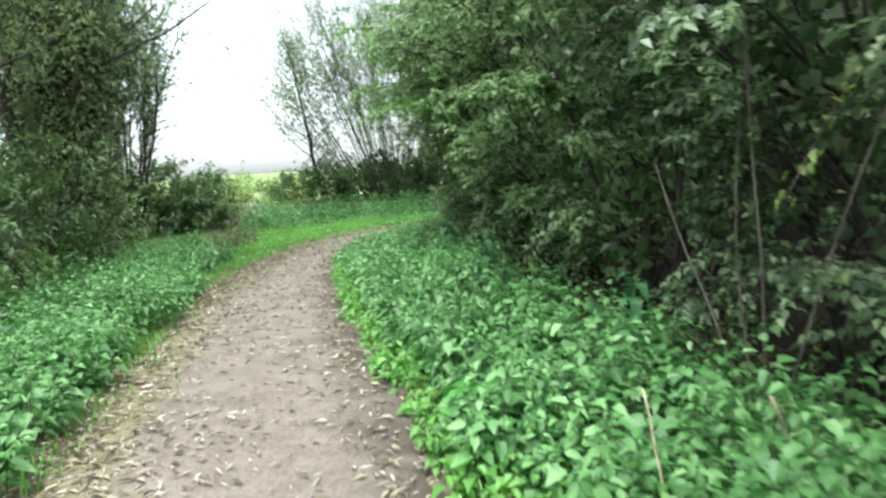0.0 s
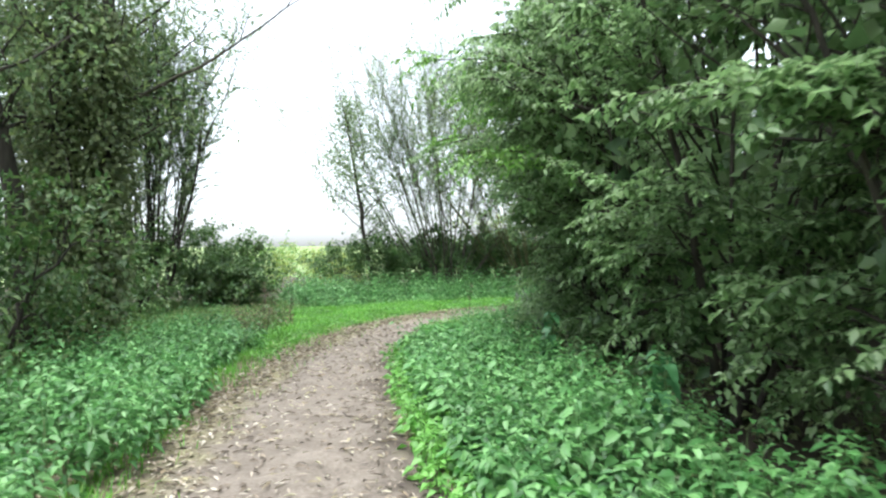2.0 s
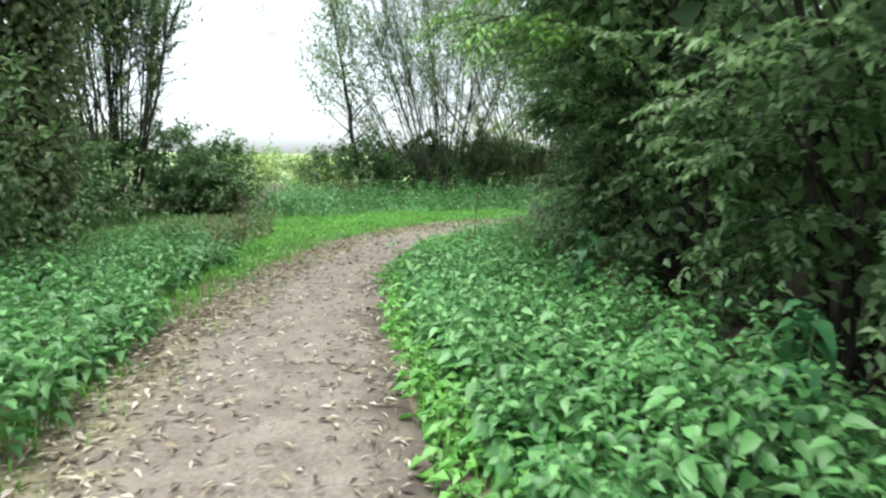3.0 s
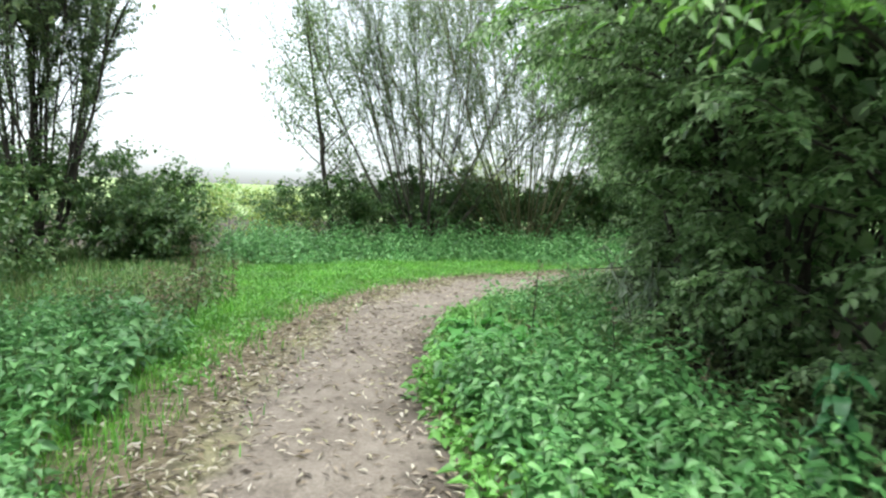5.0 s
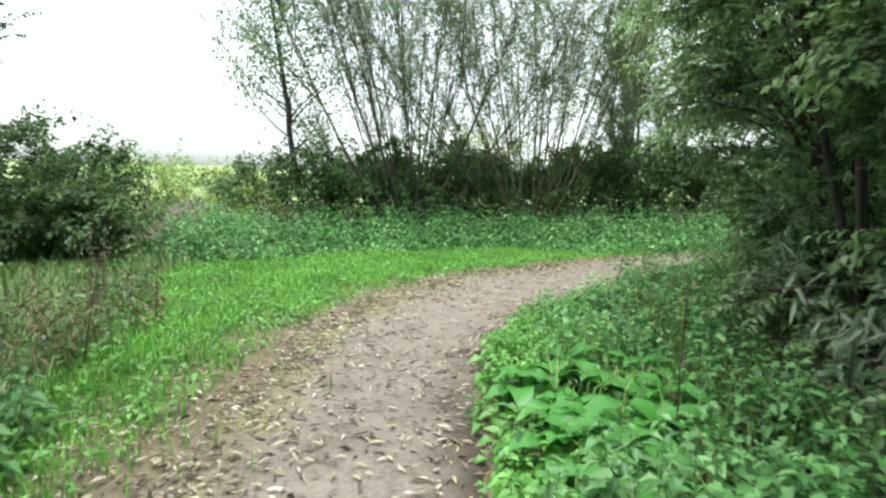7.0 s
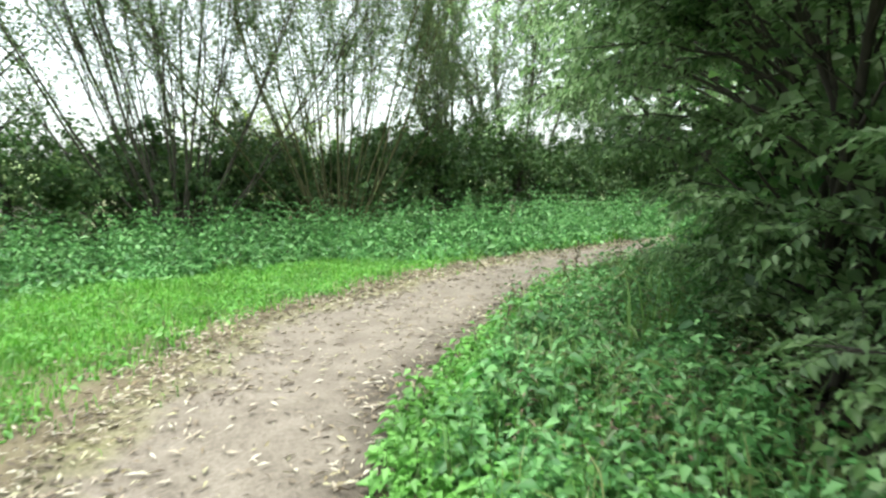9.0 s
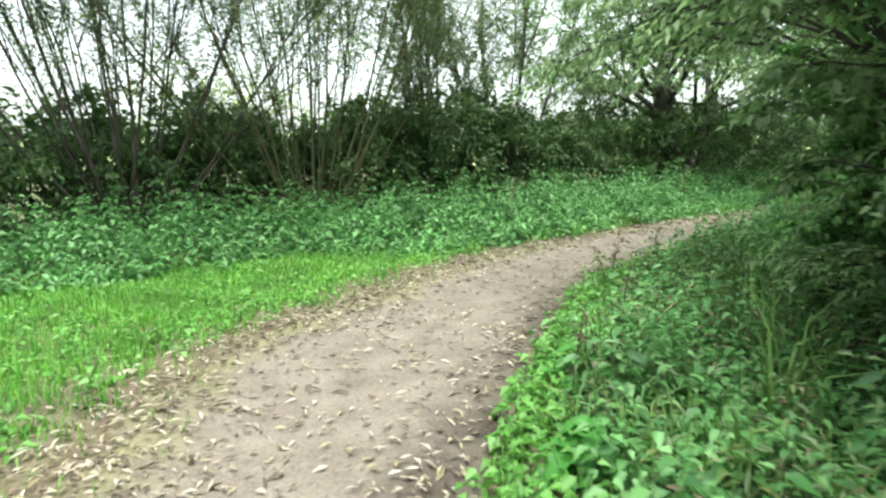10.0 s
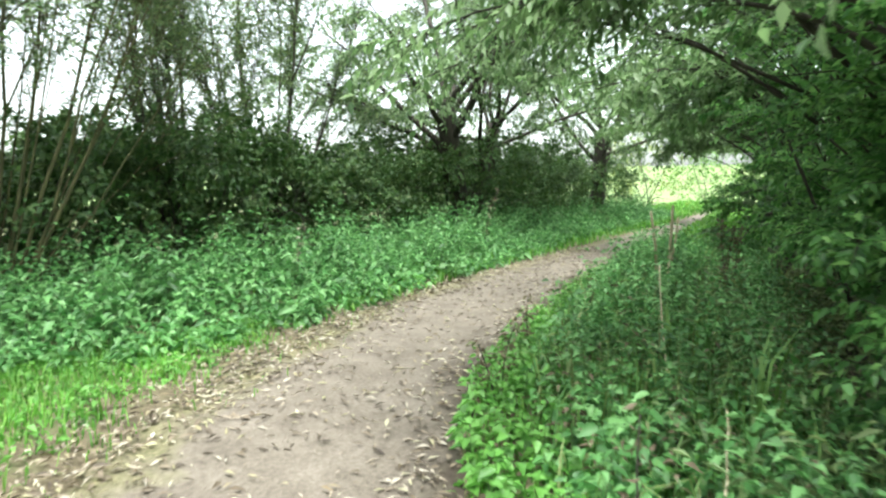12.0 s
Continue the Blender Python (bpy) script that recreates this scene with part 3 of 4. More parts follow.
def willow_clump(x, y, count, h, reach, lean, label, leaves=4000, stem_radius=0.05, leaf=M_WILLOW, bark=M_BARK, size=0.08, bare=0.45, category="willow", fork=3, droop=0.1):
    """A coppiced willow: many slender stems fanning out of one stool and forking, thinly leaved towards the tips."""
    ob = tagged(thing("willow_clump", x, y), label, category, "willows along the hedge")
    starts, ways, sizes = [], [], []
    for k in range(count):
        a = 2.4 * k + rng.uniform(-0.4, 0.4)
        out = ((k + 0.4) / count) ** 0.75 * rng.uniform(0.85, 1.1)
        s = np.array([0.4 * math.cos(a) * out, 0.3 * math.sin(a) * out, -0.05])
        goal = np.array([reach * out * math.cos(a) + lean, reach * 0.55 * out * math.sin(a), h * rng.uniform(0.8, 1.08) * (1 - 0.25 * out * out)])
        t = np.linspace(0, 1, 11)[:, None]
        line = s + (goal - s) * np.concatenate([t ** 0.9, t ** 0.9, t ** 1.06], 1) + np.cumsum(rng.normal(0, 0.032, (11, 3)), 0) + np.sin(t * 3.0) * rng.normal(0, 0.1, 3) * np.array([1, 1, 0])
        r = stem_radius * rng.uniform(0.55, 1.2)
        stem = part("stem", tube(line, [r * 1.1, r * 0.7, r * 0.4, r * 0.12], 6), bark, ob)
        limbs = [(line, r)]
        for q in rng.choice(np.arange(3, 9), fork, replace=False):
            w = wander(line[q], unit(line[q] - line[q - 1]) + rng.normal(0, 0.2, 3), h * rng.uniform(0.25, 0.45), 7, 0.07, 0.05 - droop * 0.2)
            part("branch", tube(w, [r * 0.5, r * 0.12], 5), bark, stem)
            limbs.append((w, r * 0.5))
        for w, rr in limbs:
            m = 30 if w is line else 20
            q = np.clip(rng.uniform(0.3 if w is line else 0.15, 1, m), 0, 0.999) * (len(w) - 1)
            i = q.astype(int)
            starts.append(w[i] + (w[i + 1] - w[i]) * (q - i)[:, None])
            ways.append(unit(w[i + 1] - w[i]) + rng.normal(0, 0.45, (m, 3)))
            sizes.append(np.full(m, max(0.004, rr * 0.22)))
    starts, ways = np.concatenate(starts), np.concatenate(ways)
    pts, wood = shoots(starts, ways, rng.uniform(0.5, 1.3, len(starts)) * h / 7, droop, np.concatenate(sizes), 4, 0.05)
    part("brushwood", wood, bark, ob, kind="stuff")
    clad = np.flatnonzero(pts[:, -1, 2] > h * rng.uniform(bare * 0.3, bare * 1.35, len(pts)))
    part("crown", leaves_along(pts[clad], max(3, leaves * 6 // max(1, len(clad))), size, 0.36, 0.3 + droop, fan=0.7), leaf, ob)
    return ob


willow_clump(0.4, 26.0, 30, 8.6, 6.6, -0.5, "many-stemmed grey willow with thin foliage behind nettles", 7400, 0.029, size=0.085, bare=0.36)
willow_clump(3.5, 25.9, 32, 8.4, 6.8, -0.3, "many-stemmed willow with olive stems leaning outwards", 9000, 0.027, M_WILLOW, M_OLIVE, 0.09, 0.36)
willow_clump(6.9, 27.6, 8, 7.2, 3.0, 0.0, "slender willow with sparse leaves in the hedge", 2600, 0.05, size=0.1, bare=0.35)
willow_clump(9.2, 28.2, 7, 7.4, 3.2, 0.3, "slender forked willow with sparse leaves in the hedge", 2800, 0.05, size=0.1, bare=0.35)
willow_clump(-7.4, 19.5, 17, 8.4, 2.4, 0.1, "many-stemmed tree with dark stems and sparse foliage", 7800, 0.045, M_WILLOW, M_DARKBARK, 0.105, 0.36)


def old_willow(x, y, h, spread, trunks, label, boughs=14):
    """An old willow: short thick trunks, spreading limbs, and drooping leafy boughs down to head height."""
    ob = tagged(thing("old_willow", x, y), label, "willow", "old willows over the path")
    for dx, dy, r, tx, ty in trunks:
        t = np.linspace(0, 1, 10)[:, None]
        fork = np.array([dx + tx, dy + ty, h * 0.38])
        trunk = part("trunk", tube(np.array([dx, dy, -0.08]) + (fork - np.array([dx, dy, 0])) * t + np.cumsum(rng.normal(0, 0.025, (10, 3)), 0), [r * 1.25, r, r * 0.9, r * 0.75], 10), M_DARKBARK, ob)
        for k in range(boughs):
            a = 2.4 * k + rng.uniform(-0.4, 0.4)
            far = spread * rng.uniform(0.55, 1.05)
            z0 = h * rng.uniform(0.2, 0.4)
            start = np.array([dx, dy, 0]) + (fork - np.array([dx, dy, 0])) * (z0 / (h * 0.38)) * np.array([1, 1, 1])
            rise = rng.choice([0.16, 0.38, 0.55, 0.66]) * h
            limb = start + np.linspace(0, 1, 9)[:, None] * np.array([far * math.cos(a), far * math.sin(a), rise]) + np.cumsum(rng.normal(0, 0.07, (9, 3)), 0) * (np.arange(9) > 0)[:, None]
            part("limb", tube(limb, [r * 0.3, r * 0.07], 6), M_DARKBARK, trunk)
            for q in (2, 3, 4, 5, 6, 7, 8):
                for _ in range(2):
                    b = a + rng.normal(0, 0.9)
                    reach = rng.uniform(0.8, 1.7)
                    leafy_bough(ob, limb[q], limb[q] + np.array([reach * math.cos(b), reach * math.sin(b), rng.uniform(-0.5, 0.7)]), 0.011, M_DARKBARK, M_GREY_SALLOW if k % 3 else M_WILLOW, 13, 11, 0.14, 0.34, 0.8, 0.15, droop=0.6, first=0.1)
    return ob


old_willow(14.0, 27.0, 8.5, 4.8, [(0, 0, 0.3, -0.5, 0.1), (0.8, 0.4, 0.2, 0.9, -0.3)], "broad old willow with dark trunks and drooping grey-green leaves", 9)
old_willow(22.5, 27.6, 8.5, 4.5, [(0, 0, 0.26, -0.4, -0.4)], "old willow with a dark trunk leaning over the far path", 8)


def slim_tree(name, x, y, base, top, radius, leaves, leaf, bark, label, category, low=0.35, wide=1.2, size=0.08, narrow=0.6):
    """A single trunk with short limbs and a loose crown."""
    ob = tagged(thing(name, x, y), label, category)
    top = np.array(top, float)
    t = np.linspace(0, 1, 14)[:, None]
    line = np.array(base) + (top - np.array(base)) * t + np.cumsum(rng.normal(0, 0.03, (14, 3)), 0)
    part("trunk", tube(line, [radius, radius * 0.7, radius * 0.25], 8), bark, ob)
    tips = []
    for q in np.linspace(low, 0.98, 34):
        p = np.array([np.interp(q, t[:, 0], line[:, c]) for c in range(3)])
        a = rng.uniform(0, 6.28)
        w = wander(p, (math.cos(a), math.sin(a), 0.7), wide * (1.15 - q) * rng.uniform(0.6, 1.2) + 0.3, 5, 0.15, 0.03)
        part("limb", tube(w, [radius * 0.3 * (1.2 - q), radius * 0.05], 4), bark, ob)
        tips += list(w[2:])
    tips = np.array(tips)
    pick = rng.integers(0, len(tips), leaves)
    L = size * rng.uniform(0.6, 1.3, leaves)
    part("crown", leaf_arrays(tips[pick] + rng.normal(0, 0.2, (leaves, 3)), rng.normal(0, 1, (leaves, 3)) + np.array([0, 0, -0.4]), np.array([0, 0, 1.0]) + rng.normal(0, 0.5, (leaves, 3)), L, L * narrow), leaf, ob)
    return ob


slim_tree("poplar", -2.2, 25.4, (0, 0, -0.05), (-0.9, 0.2, 6.6), 0.09, 5200, M_WILLOW, M_DARKBARK, "slender leaning poplar with thin grey-green crown", "tree", 0.3, 2.5, 0.09)

# The hedge at the back, in separate shrubs.
for x, y, w, h in [(-2.6, 25.7, 2.7, 2.5), (-1.0, 26.6, 2.4, 2.1), (0.9, 27.2, 2.4, 2.0), (2.6, 27.4, 2.3, 2.2), (4.6, 27.4, 2.5, 2.2), (6.2, 26.9, 2.4, 2.4), (8.2, 27.3, 2.6, 2.5),
                   (10.2, 27.4, 2.6, 2.3), (12.2, 27.7, 2.7, 2.5), (14.3, 27.2, 2.8, 2.7), (16.8, 27.6, 2.8, 2.4), (19.3, 28.0, 2.8, 2.6), (22, 28.7, 3, 2.6), (25, 29.2, 3, 2.6)]:
    shrub("hedge_bush", x, y, bush_lobes(w * 1.15, h, 13), 1350, 7, 0.115, 0.6, M_HEDGE, M_DARKBARK, "dark green hedge bush behind the nettles", "bush", 8, 0.025, "hedge bushes", spread=0.25)
for x, y, w, h in [(-6.2, 22.2, 2.4, 2.1), (-8.2, 21.6, 2.8, 2.4), (-10.5, 20.5, 3, 2.6), (-7.9, 18.2, 2.6, 1.9), (-5.6, 20.6, 1.6, 1.4)]:
    shrub("hedge_bush", x, y, bush_lobes(w * 1.1, h, 13), 1200, 7, 0.12, 0.6, M_HEDGE, M_DARKBARK, "dark rounded bush at the edge of the field", "bush", 8, 0.025, "hedge bushes", spread=0.25)
for x, y in [(0, 28.8), (3, 29.2), (6, 29.2), (9, 29.4), (12, 29.6), (15, 29.8), (18, 30), (21, 30.6)]:
    shrub("hedge_bush", x, y, bush_lobes(3.8, 2.3, 12), 480, 7, 0.22, 0.62, M_HEDGE, M_DARKBARK, "dark green bush in the back of the hedge", "bush", 6, 0.03, "hedge bushes", spread=0.3)
# Pale growth in the gap and behind the hedge.
for x, y, w, h, leaf in [(-6.3, 31, 3.6, 1.9, M_YELLOW), (-4.2, 29.5, 2.6, 1.5, M_YELLOW), (-8.4, 33, 4, 2.2, M_MAPLE), (3.0, 31.5, 3.6, 3.4, M_YELLOW), (30.5, 26.2, 3.4, 3.6, M_MAPLE), (31, 29.5, 4, 4.0, M_YELLOW)]:
    shrub("pale_bush", x, y, bush_lobes(w, h, 9), 700, 7, 0.11, 0.55, leaf, M_BARK, "pale yellow-green bush beyond the hedge", "bush", 6, 0.025, "bushes beyond the hedge", spread=0.3)

# Trees and shrubs on the outer side, by the start.
def ivy_tree(x, y):
    ob = tagged(thing("ivy_tree", x, y), "tall old tree with several trunks wrapped in ivy", "tree")
    tips = []
    for k, (dx, dy, top, r) in enumerate([(0, 0, (0.2, -0.2, 9.5), 0.24), (-0.5, 0.3, (-1.6, 0.4, 9.5), 0.17), (0.45, -0.2, (1.3, -0.6, 9.0), 0.14), (-0.2, -0.5, (-0.6, -1.9, 9.0), 0.15)]):
        t = np.linspace(0, 1, 12)[:, None]
        line = np.array([dx, dy, -0.06]) + (np.array(top) - np.array([dx, dy, 0])) * t + np.cumsum(rng.normal(0, 0.05, (12, 3)), 0)
        part("trunk", tube(line, [r, r * 0.7, r * 0.3], 9), M_DARKBARK, ob)
        for q in range(4, 12):
            for _ in range(3):
                a = rng.uniform(0, 6.28)
                w = wander(line[q], (math.cos(a), math.sin(a), 0.5), rng.uniform(1.0, 2.3), 6, 0.15, 0.02)
                part("limb", tube(w, [r * 0.22, r * 0.04], 4), M_DARKBARK, ob)
                tips += list(w[2:])
        if k < 3:
            n = 8500
            h = rng.uniform(0, 0.6, n)
            p = np.stack([np.interp(h, t[:, 0], line[:, c]) for c in range(3)], 1)
            u = unit(rng.normal(0, 1, (n, 3)) * np.array([1, 1, 0.2]))
            L = 0.085 * rng.uniform(0.6, 1.3, n)
            part("ivy", leaf_arrays(p + u * (r + rng.uniform(0.0, 0.35, n))[:, None], u * 0.6 + rng.normal(0, 0.4, (n, 3)) + np.array([0, 0, -0.6]), u + np.array([0, 0, 0.5]), L, L * 0.85), M_IVY, ob, "dark ivy round the trunk")
    tips = np.array(tips)
    n = 14000
    pick = rng.integers(0, len(tips), n)
    L = 0.1 * rng.uniform(0.6, 1.3, n)
    part("crown", leaf_arrays(tips[pick] + rng.normal(0, 0.38, (n, 3)), rng.normal(0, 1, (n, 3)) + np.array([0, 0, -0.5]), np.array([0, 0, 1.0]) + rng.normal(0, 0.5, (n, 3)), L, L * 0.5), M_WILLOW, ob)
    t = np.linspace(0, 1, 12)[:, None]
    bough = np.array([0.3, 0, 3.7]) + np.array([3.9, -1.4, 1.3]) * t + np.array([0, 0, -0.25]) * np.sin(3.14 * t) + np.cumsum(rng.normal(0, 0.02, (12, 3)), 0)
    twigs = [tube(bough, [0.035, 0.024, 0.008], 6)]
    for q in range(4, 12):
        twigs.append(tube(wander(bough[q], bough[q] - bough[q - 1] + rng.normal(0, 0.2, 3), 0.6, 4, 0.15), [0.01, 0.004], 4))
    part("bough", joined(twigs), M_BARK, ob, "long bare bough reaching over the path")
    return ob


ivy_tree(-5.5, 12.5)
for x, y, w, h, leaf, size in [(-4.9, 9.6, 2.4, 2.0, M_HEDGE, 0.08), (-4.6, 6.6, 2.3, 1.9, M_HEDGE, 0.08), (-4.3, 3.4, 2.4, 2.2, M_HEDGE, 0.08), (-4.6, 0.2, 2.6, 2.4, M_HEDGE, 0.08), (-6.8, 15.8, 1.8, 1.2, M_HEDGE, 0.08),
                               (-7.6, 10, 3.4, 3.2, M_THORN, 0.09), (-8.2, 13.6, 3.4, 3.2, M_THORN, 0.09), (-7.2, 6.0, 3.4, 4.2, M_THORN, 0.09), (-7, 2, 3.6, 4.5, M_THORN, 0.09), (-9.5, 17, 3.2, 2.8, M_HEDGE, 0.09)]:
    shrub("undergrowth_bush", x, y, bush_lobes(w * 1.1, h * 1.1, 12), 950, 7, size * 1.3, 0.55, leaf, M_DARKBARK, "dark tangled bush on the outer side of the path", "bush", 9, 0.03, "outer bushes", spread=0.3)
slim_tree("ash_tree", -5.6, 8.2, (0, 0, -0.05), (0.5, 0.3, 9.0), 0.14, 8500, M_WILLOW, M_DARKBARK, "young tree with drooping leafy branches", "tree", 0.28, 2.6, 0.1, 0.45)
slim_tree("ash_tree", -6.6, 4.2, (0, 0, -0.05), (0.4, 0.3, 9.0), 0.15, 8500, M_WILLOW, M_DARKBARK, "young tree with leafy branches over the bushes", "tree", 0.28, 2.6, 0.1, 0.45)
slim_tree("ash_tree", -9.5, 14.5, (0, 0, -0.05), (0.0, 0.3, 9.0), 0.16, 8500, M_WILLOW, M_DARKBARK, "tree with leafy crown behind the bushes", "tree", 0.25, 2.8, 0.1, 0.45)


# ---- low growth ----
def litter(xy, size, narrow=0.22):
    n = len(xy)
    a = rng.uniform(0, 6.28, n)
    d = np.c_[np.cos(a), np.sin(a), rng.normal(0, 0.12, n)]
    L = size * rng.uniform(0.5, 1.3, n)
    return leaf_arrays(np.c_[xy, height(xy) * 0.5 + 0.026 + rng.uniform(0, 0.012, n)], d, np.array([0, 0, 1.0]) + rng.normal(0, 0.3, (n, 3)), L, L * narrow * rng.uniform(0.7, 1.5, n), False, 0.1)


def herb_bed(xy, tall, levels, leaf_len, narrow, spread, rich=True, droop=0.3, grow=1.0):
    """Upright herbs with pairs of leaves set crosswise up each stalk: leaves, and stalks."""
    n = len(xy)
    h = tall * rng.uniform(0.5, 1.25, n) * (1 + 0.35 * lumps(xy, 0.7) + 0.35 * lumps(xy, 0.23, 5)) * grow
    z0 = height(xy) - 0.02
    lean = rng.normal(0, 0.2, (n, 2)) * h[:, None]
    turn = rng.uniform(0, 6.28, n)
    pieces = []
    for k in range(levels):
        q = 0.3 + 0.7 * k / (levels - 1)
        p = np.c_[xy + lean * q * q, z0 + h * q]
        for side in (0, 1):
            a = turn + (k % 2) * 1.57 + side * 3.14 + rng.normal(0, 0.25, n)
            out = np.c_[np.cos(a), np.sin(a), rng.normal(-0.12 + 0.5 * (q - 0.6), 0.25, n)]
            L = leaf_len * rng.uniform(0.6, 1.45, n) * (1.1 - 0.5 * max(0, q - 0.6) / 0.4)
            pieces.append(leaf_arrays(p + out * (L * spread)[:, None], out, np.array([0, 0, 1.0]) + rng.normal(0, 0.25, (n, 3)), L, L * narrow, rich, droop))
    s = np.c_[np.cos(turn), np.sin(turn), np.zeros(n)] * 0.004
    a, b = np.c_[xy, z0], np.c_[xy + lean, z0 + h]
    m = np.c_[xy + lean * 0.25, z0 + h * 0.5]
    v = np.stack([a + s, a - s, m + s, m - s, b], 1).reshape(-1, 3)
    f = np.arange(n)[:, None, None] * 5 + np.array([[0, 1, 3], [0, 3, 2], [2, 3, 4]])
    return joined(pieces), (v, f.reshape(-1, 3))


def bed(name, xy, material, label, category, **kw):
    leaves, stalks = herb_bed(xy, **kw)
    ob = lone(name, leaves, material, label, category, "stuff")
    part("stalks", stalks, M_STEM, ob)
    return ob


def right_zone(lo, hi):
    return lambda p: (-signed_gap(p, RIGHT) > lo + 0.12 * lumps(p, 0.5)) & (signed_gap(p, BUSH_FOOT) > -hi)


def left_zone(lo, hi):
    def keep(p):
        g = signed_gap(p, WEEDS_LEFT) + 0.2 * lumps(p, 0.9)
        return (g > lo) & (g < hi) & (signed_gap(p, LEFT) > 0.05)
    return keep


NETTLES = []
near_bed = scatter(6200, -0.6, 4.5, -2, 11.5, right_zone(0.22, 0.5))
at_edge = (-signed_gap(near_bed, RIGHT) < 0.85) & (near_bed[:, 1] > 1.5)
single = near_bed[at_edge][:290]
near_bed = np.concatenate([near_bed[~at_edge], near_bed[at_edge][290:]])
near_nettles = bed("nettle_bed", near_bed, M_NETTLE, "thick bed of green nettles between path and bushes", "nettles", tall=0.5, levels=8, leaf_len=0.086, narrow=0.62, spread=0.3)
for k, (x, y) in enumerate(single):
    if k < 8:
        leaves, stalk = herb_bed(np.zeros((1, 2)), 0.5, 8, 0.085, 0.62, 0.3)
        NETTLES.append(mesh_of("nettle", *joined([leaves, stalk]), M_NETTLE))
    plant = new("nettle", NETTLES[k % 8])
    plant.parent = near_nettles
    plant.matrix_local = pose(x, y, 0, 0, 0, rng.uniform(0, 360))
inner_bed = scatter(8500, -0.6, 14, 11, 22, right_zone(0.45, 0.35))
inner_bed = inner_bed[np.hypot(inner_bed[:, 0] - 0.4, inner_bed[:, 1] - 12.85) > 0.75]
bed("nettle_bed", inner_bed, M_NETTLE, "green nettles and weeds along the inside of the bend", "nettles", tall=0.42, levels=7, leaf_len=0.082, narrow=0.62, spread=0.3, rich=False)
left_bed = scatter(4800, -5.5, 0.2, -2, 13, left_zone(0.05, 1.9))
bed("nettle_bed", left_bed, M_NETTLE, "green nettles beside the grass strip of the path", "nettles", tall=0.5, levels=8, leaf_len=0.084, narrow=0.6, spread=0.3, rich=False)
north_bed = scatter(17000, -4.5, 26, 19, 32, left_zone(-0.35, 3.2))
north_bed = north_bed[(north_bed[:, 1] > 20.5)]
bed("nettle_bed", north_bed, M_NETTLE, "long bed of tall nettles in front of the hedge", "nettles", tall=0.62, levels=6, leaf_len=0.108, narrow=0.55, spread=0.25, rich=False, grow=np.clip(0.55 + 0.75 * signed_gap(north_bed, WEEDS_LEFT), 0.45, 1.2))
herbs = np.concatenate([scatter(9000, -0.6, 4, -2, 16, lambda p: (-signed_gap(p, RIGHT) > 0.0 + 0.08 * lumps(p, 0.4)) & (-signed_gap(p, RIGHT) < 0.75)),
                        scatter(10000, 0, 12, 14, 23, lambda p: (-signed_gap(p, RIGHT) > 0.02) & (-signed_gap(p, RIGHT) < 1.3))])
herbs = herbs[np.hypot(herbs[:, 0] - 0.4, herbs[:, 1] - 12.85) > 0.3]
bed("herb_edge", herbs, M_HERB, "low bright green herbs along the edge of the path", "herbs", tall=0.2, levels=4, leaf_len=0.08, narrow=0.7, spread=0.35, rich=False)


def grass_arrays(xy, tall, width=0.006):
    n = len(xy)
    h = tall * rng.uniform(0.4, 1.3, n) * (1 + 0.35 * lumps(xy, 0.7))
    a = rng.uniform(0, 6.28, n)
    d = np.c_[np.cos(a), np.sin(a), np.zeros(n)]
    s = np.c_[-np.sin(a), np.cos(a), np.zeros(n)] * width
    p = np.c_[xy, height(xy) - 0.01]
    bend = rng.uniform(0.15, 0.9, n)[:, None]
    m = p + d * h[:, None] * 0.3 * bend + np.array([0, 0, 0.62]) * h[:, None]
    t = p + d * h[:, None] * bend + np.array([0, 0, 0.62]) * h[:, None] + np.array([0, 0, 0.38]) * (h * (1 - bend[:, 0]))[:, None]
    v = np.stack([p + s, p - s, m + 0.8 * s, m - 0.8 * s, t], 1).reshape(-1, 3)
    f = np.arange(n)[:, None, None] * 5 + np.array([[0, 1, 3], [0, 3, 2], [2, 3, 4]])
    return v, f.reshape(-1, 3)


def grass_zone(p):
    g = signed_gap(p, LEFT) + 0.12 * lumps(p, 0.4)
    return (g > -0.45) & (signed_gap(p, WEEDS_LEFT) < 0.35)


clover = scatter(30000, -4, 7, -2, 23.5, lambda p: grass_zone(p) & (rng.random(len(p)) < 0.4 + 0.5 * lumps(p, 0.9)) & (signed_gap(p, LEFT) > 0.3))
bed("clover", clover, M_HERB, "low broad-leaved herbs growing in the grass", "herbs", tall=0.13, levels=3, leaf_len=0.07, narrow=0.6, spread=0.3, rich=False)
near_grass = scatter(360000, -4, 7, -2, 23.5, lambda p: grass_zone(p) & (rng.random(len(p)) < np.clip((signed_gap(p, LEFT) - np.where(p[:, 1] < 8, -0.12, 0.05)) * np.where(p[:, 1] < 8, 2.2, 1.1) + 0.3 * lumps(p, 0.35), 0.015, 1)))
lone("grass", grass_arrays(near_grass, 0.12, 0.005), M_GRASS, "bright green grass on the outer side of the bend", "grass", "stuff")
right_grass = scatter(90000, -0.6, 13, -2, 23, lambda p: (-signed_gap(p, RIGHT) > 0.03 + 0.06 * lumps(p, 0.3)) & (-signed_gap(p, RIGHT) < 0.5))
lone("grass", grass_arrays(right_grass, 0.13, 0.005), M_GRASS, "narrow fringe of grass under the herbs", "grass", "stuff")
far_grass = scatter(60000, 6, 45, 20, 33, lambda p: ((signed_gap(p, LEFT) > 0.02) & (signed_gap(p, WEEDS_LEFT) < 2.5)) | ((-signed_gap(p, RIGHT) > 0.0) & (-signed_gap(p, RIGHT) < 2.2) & (p[:, 0] > 12)))
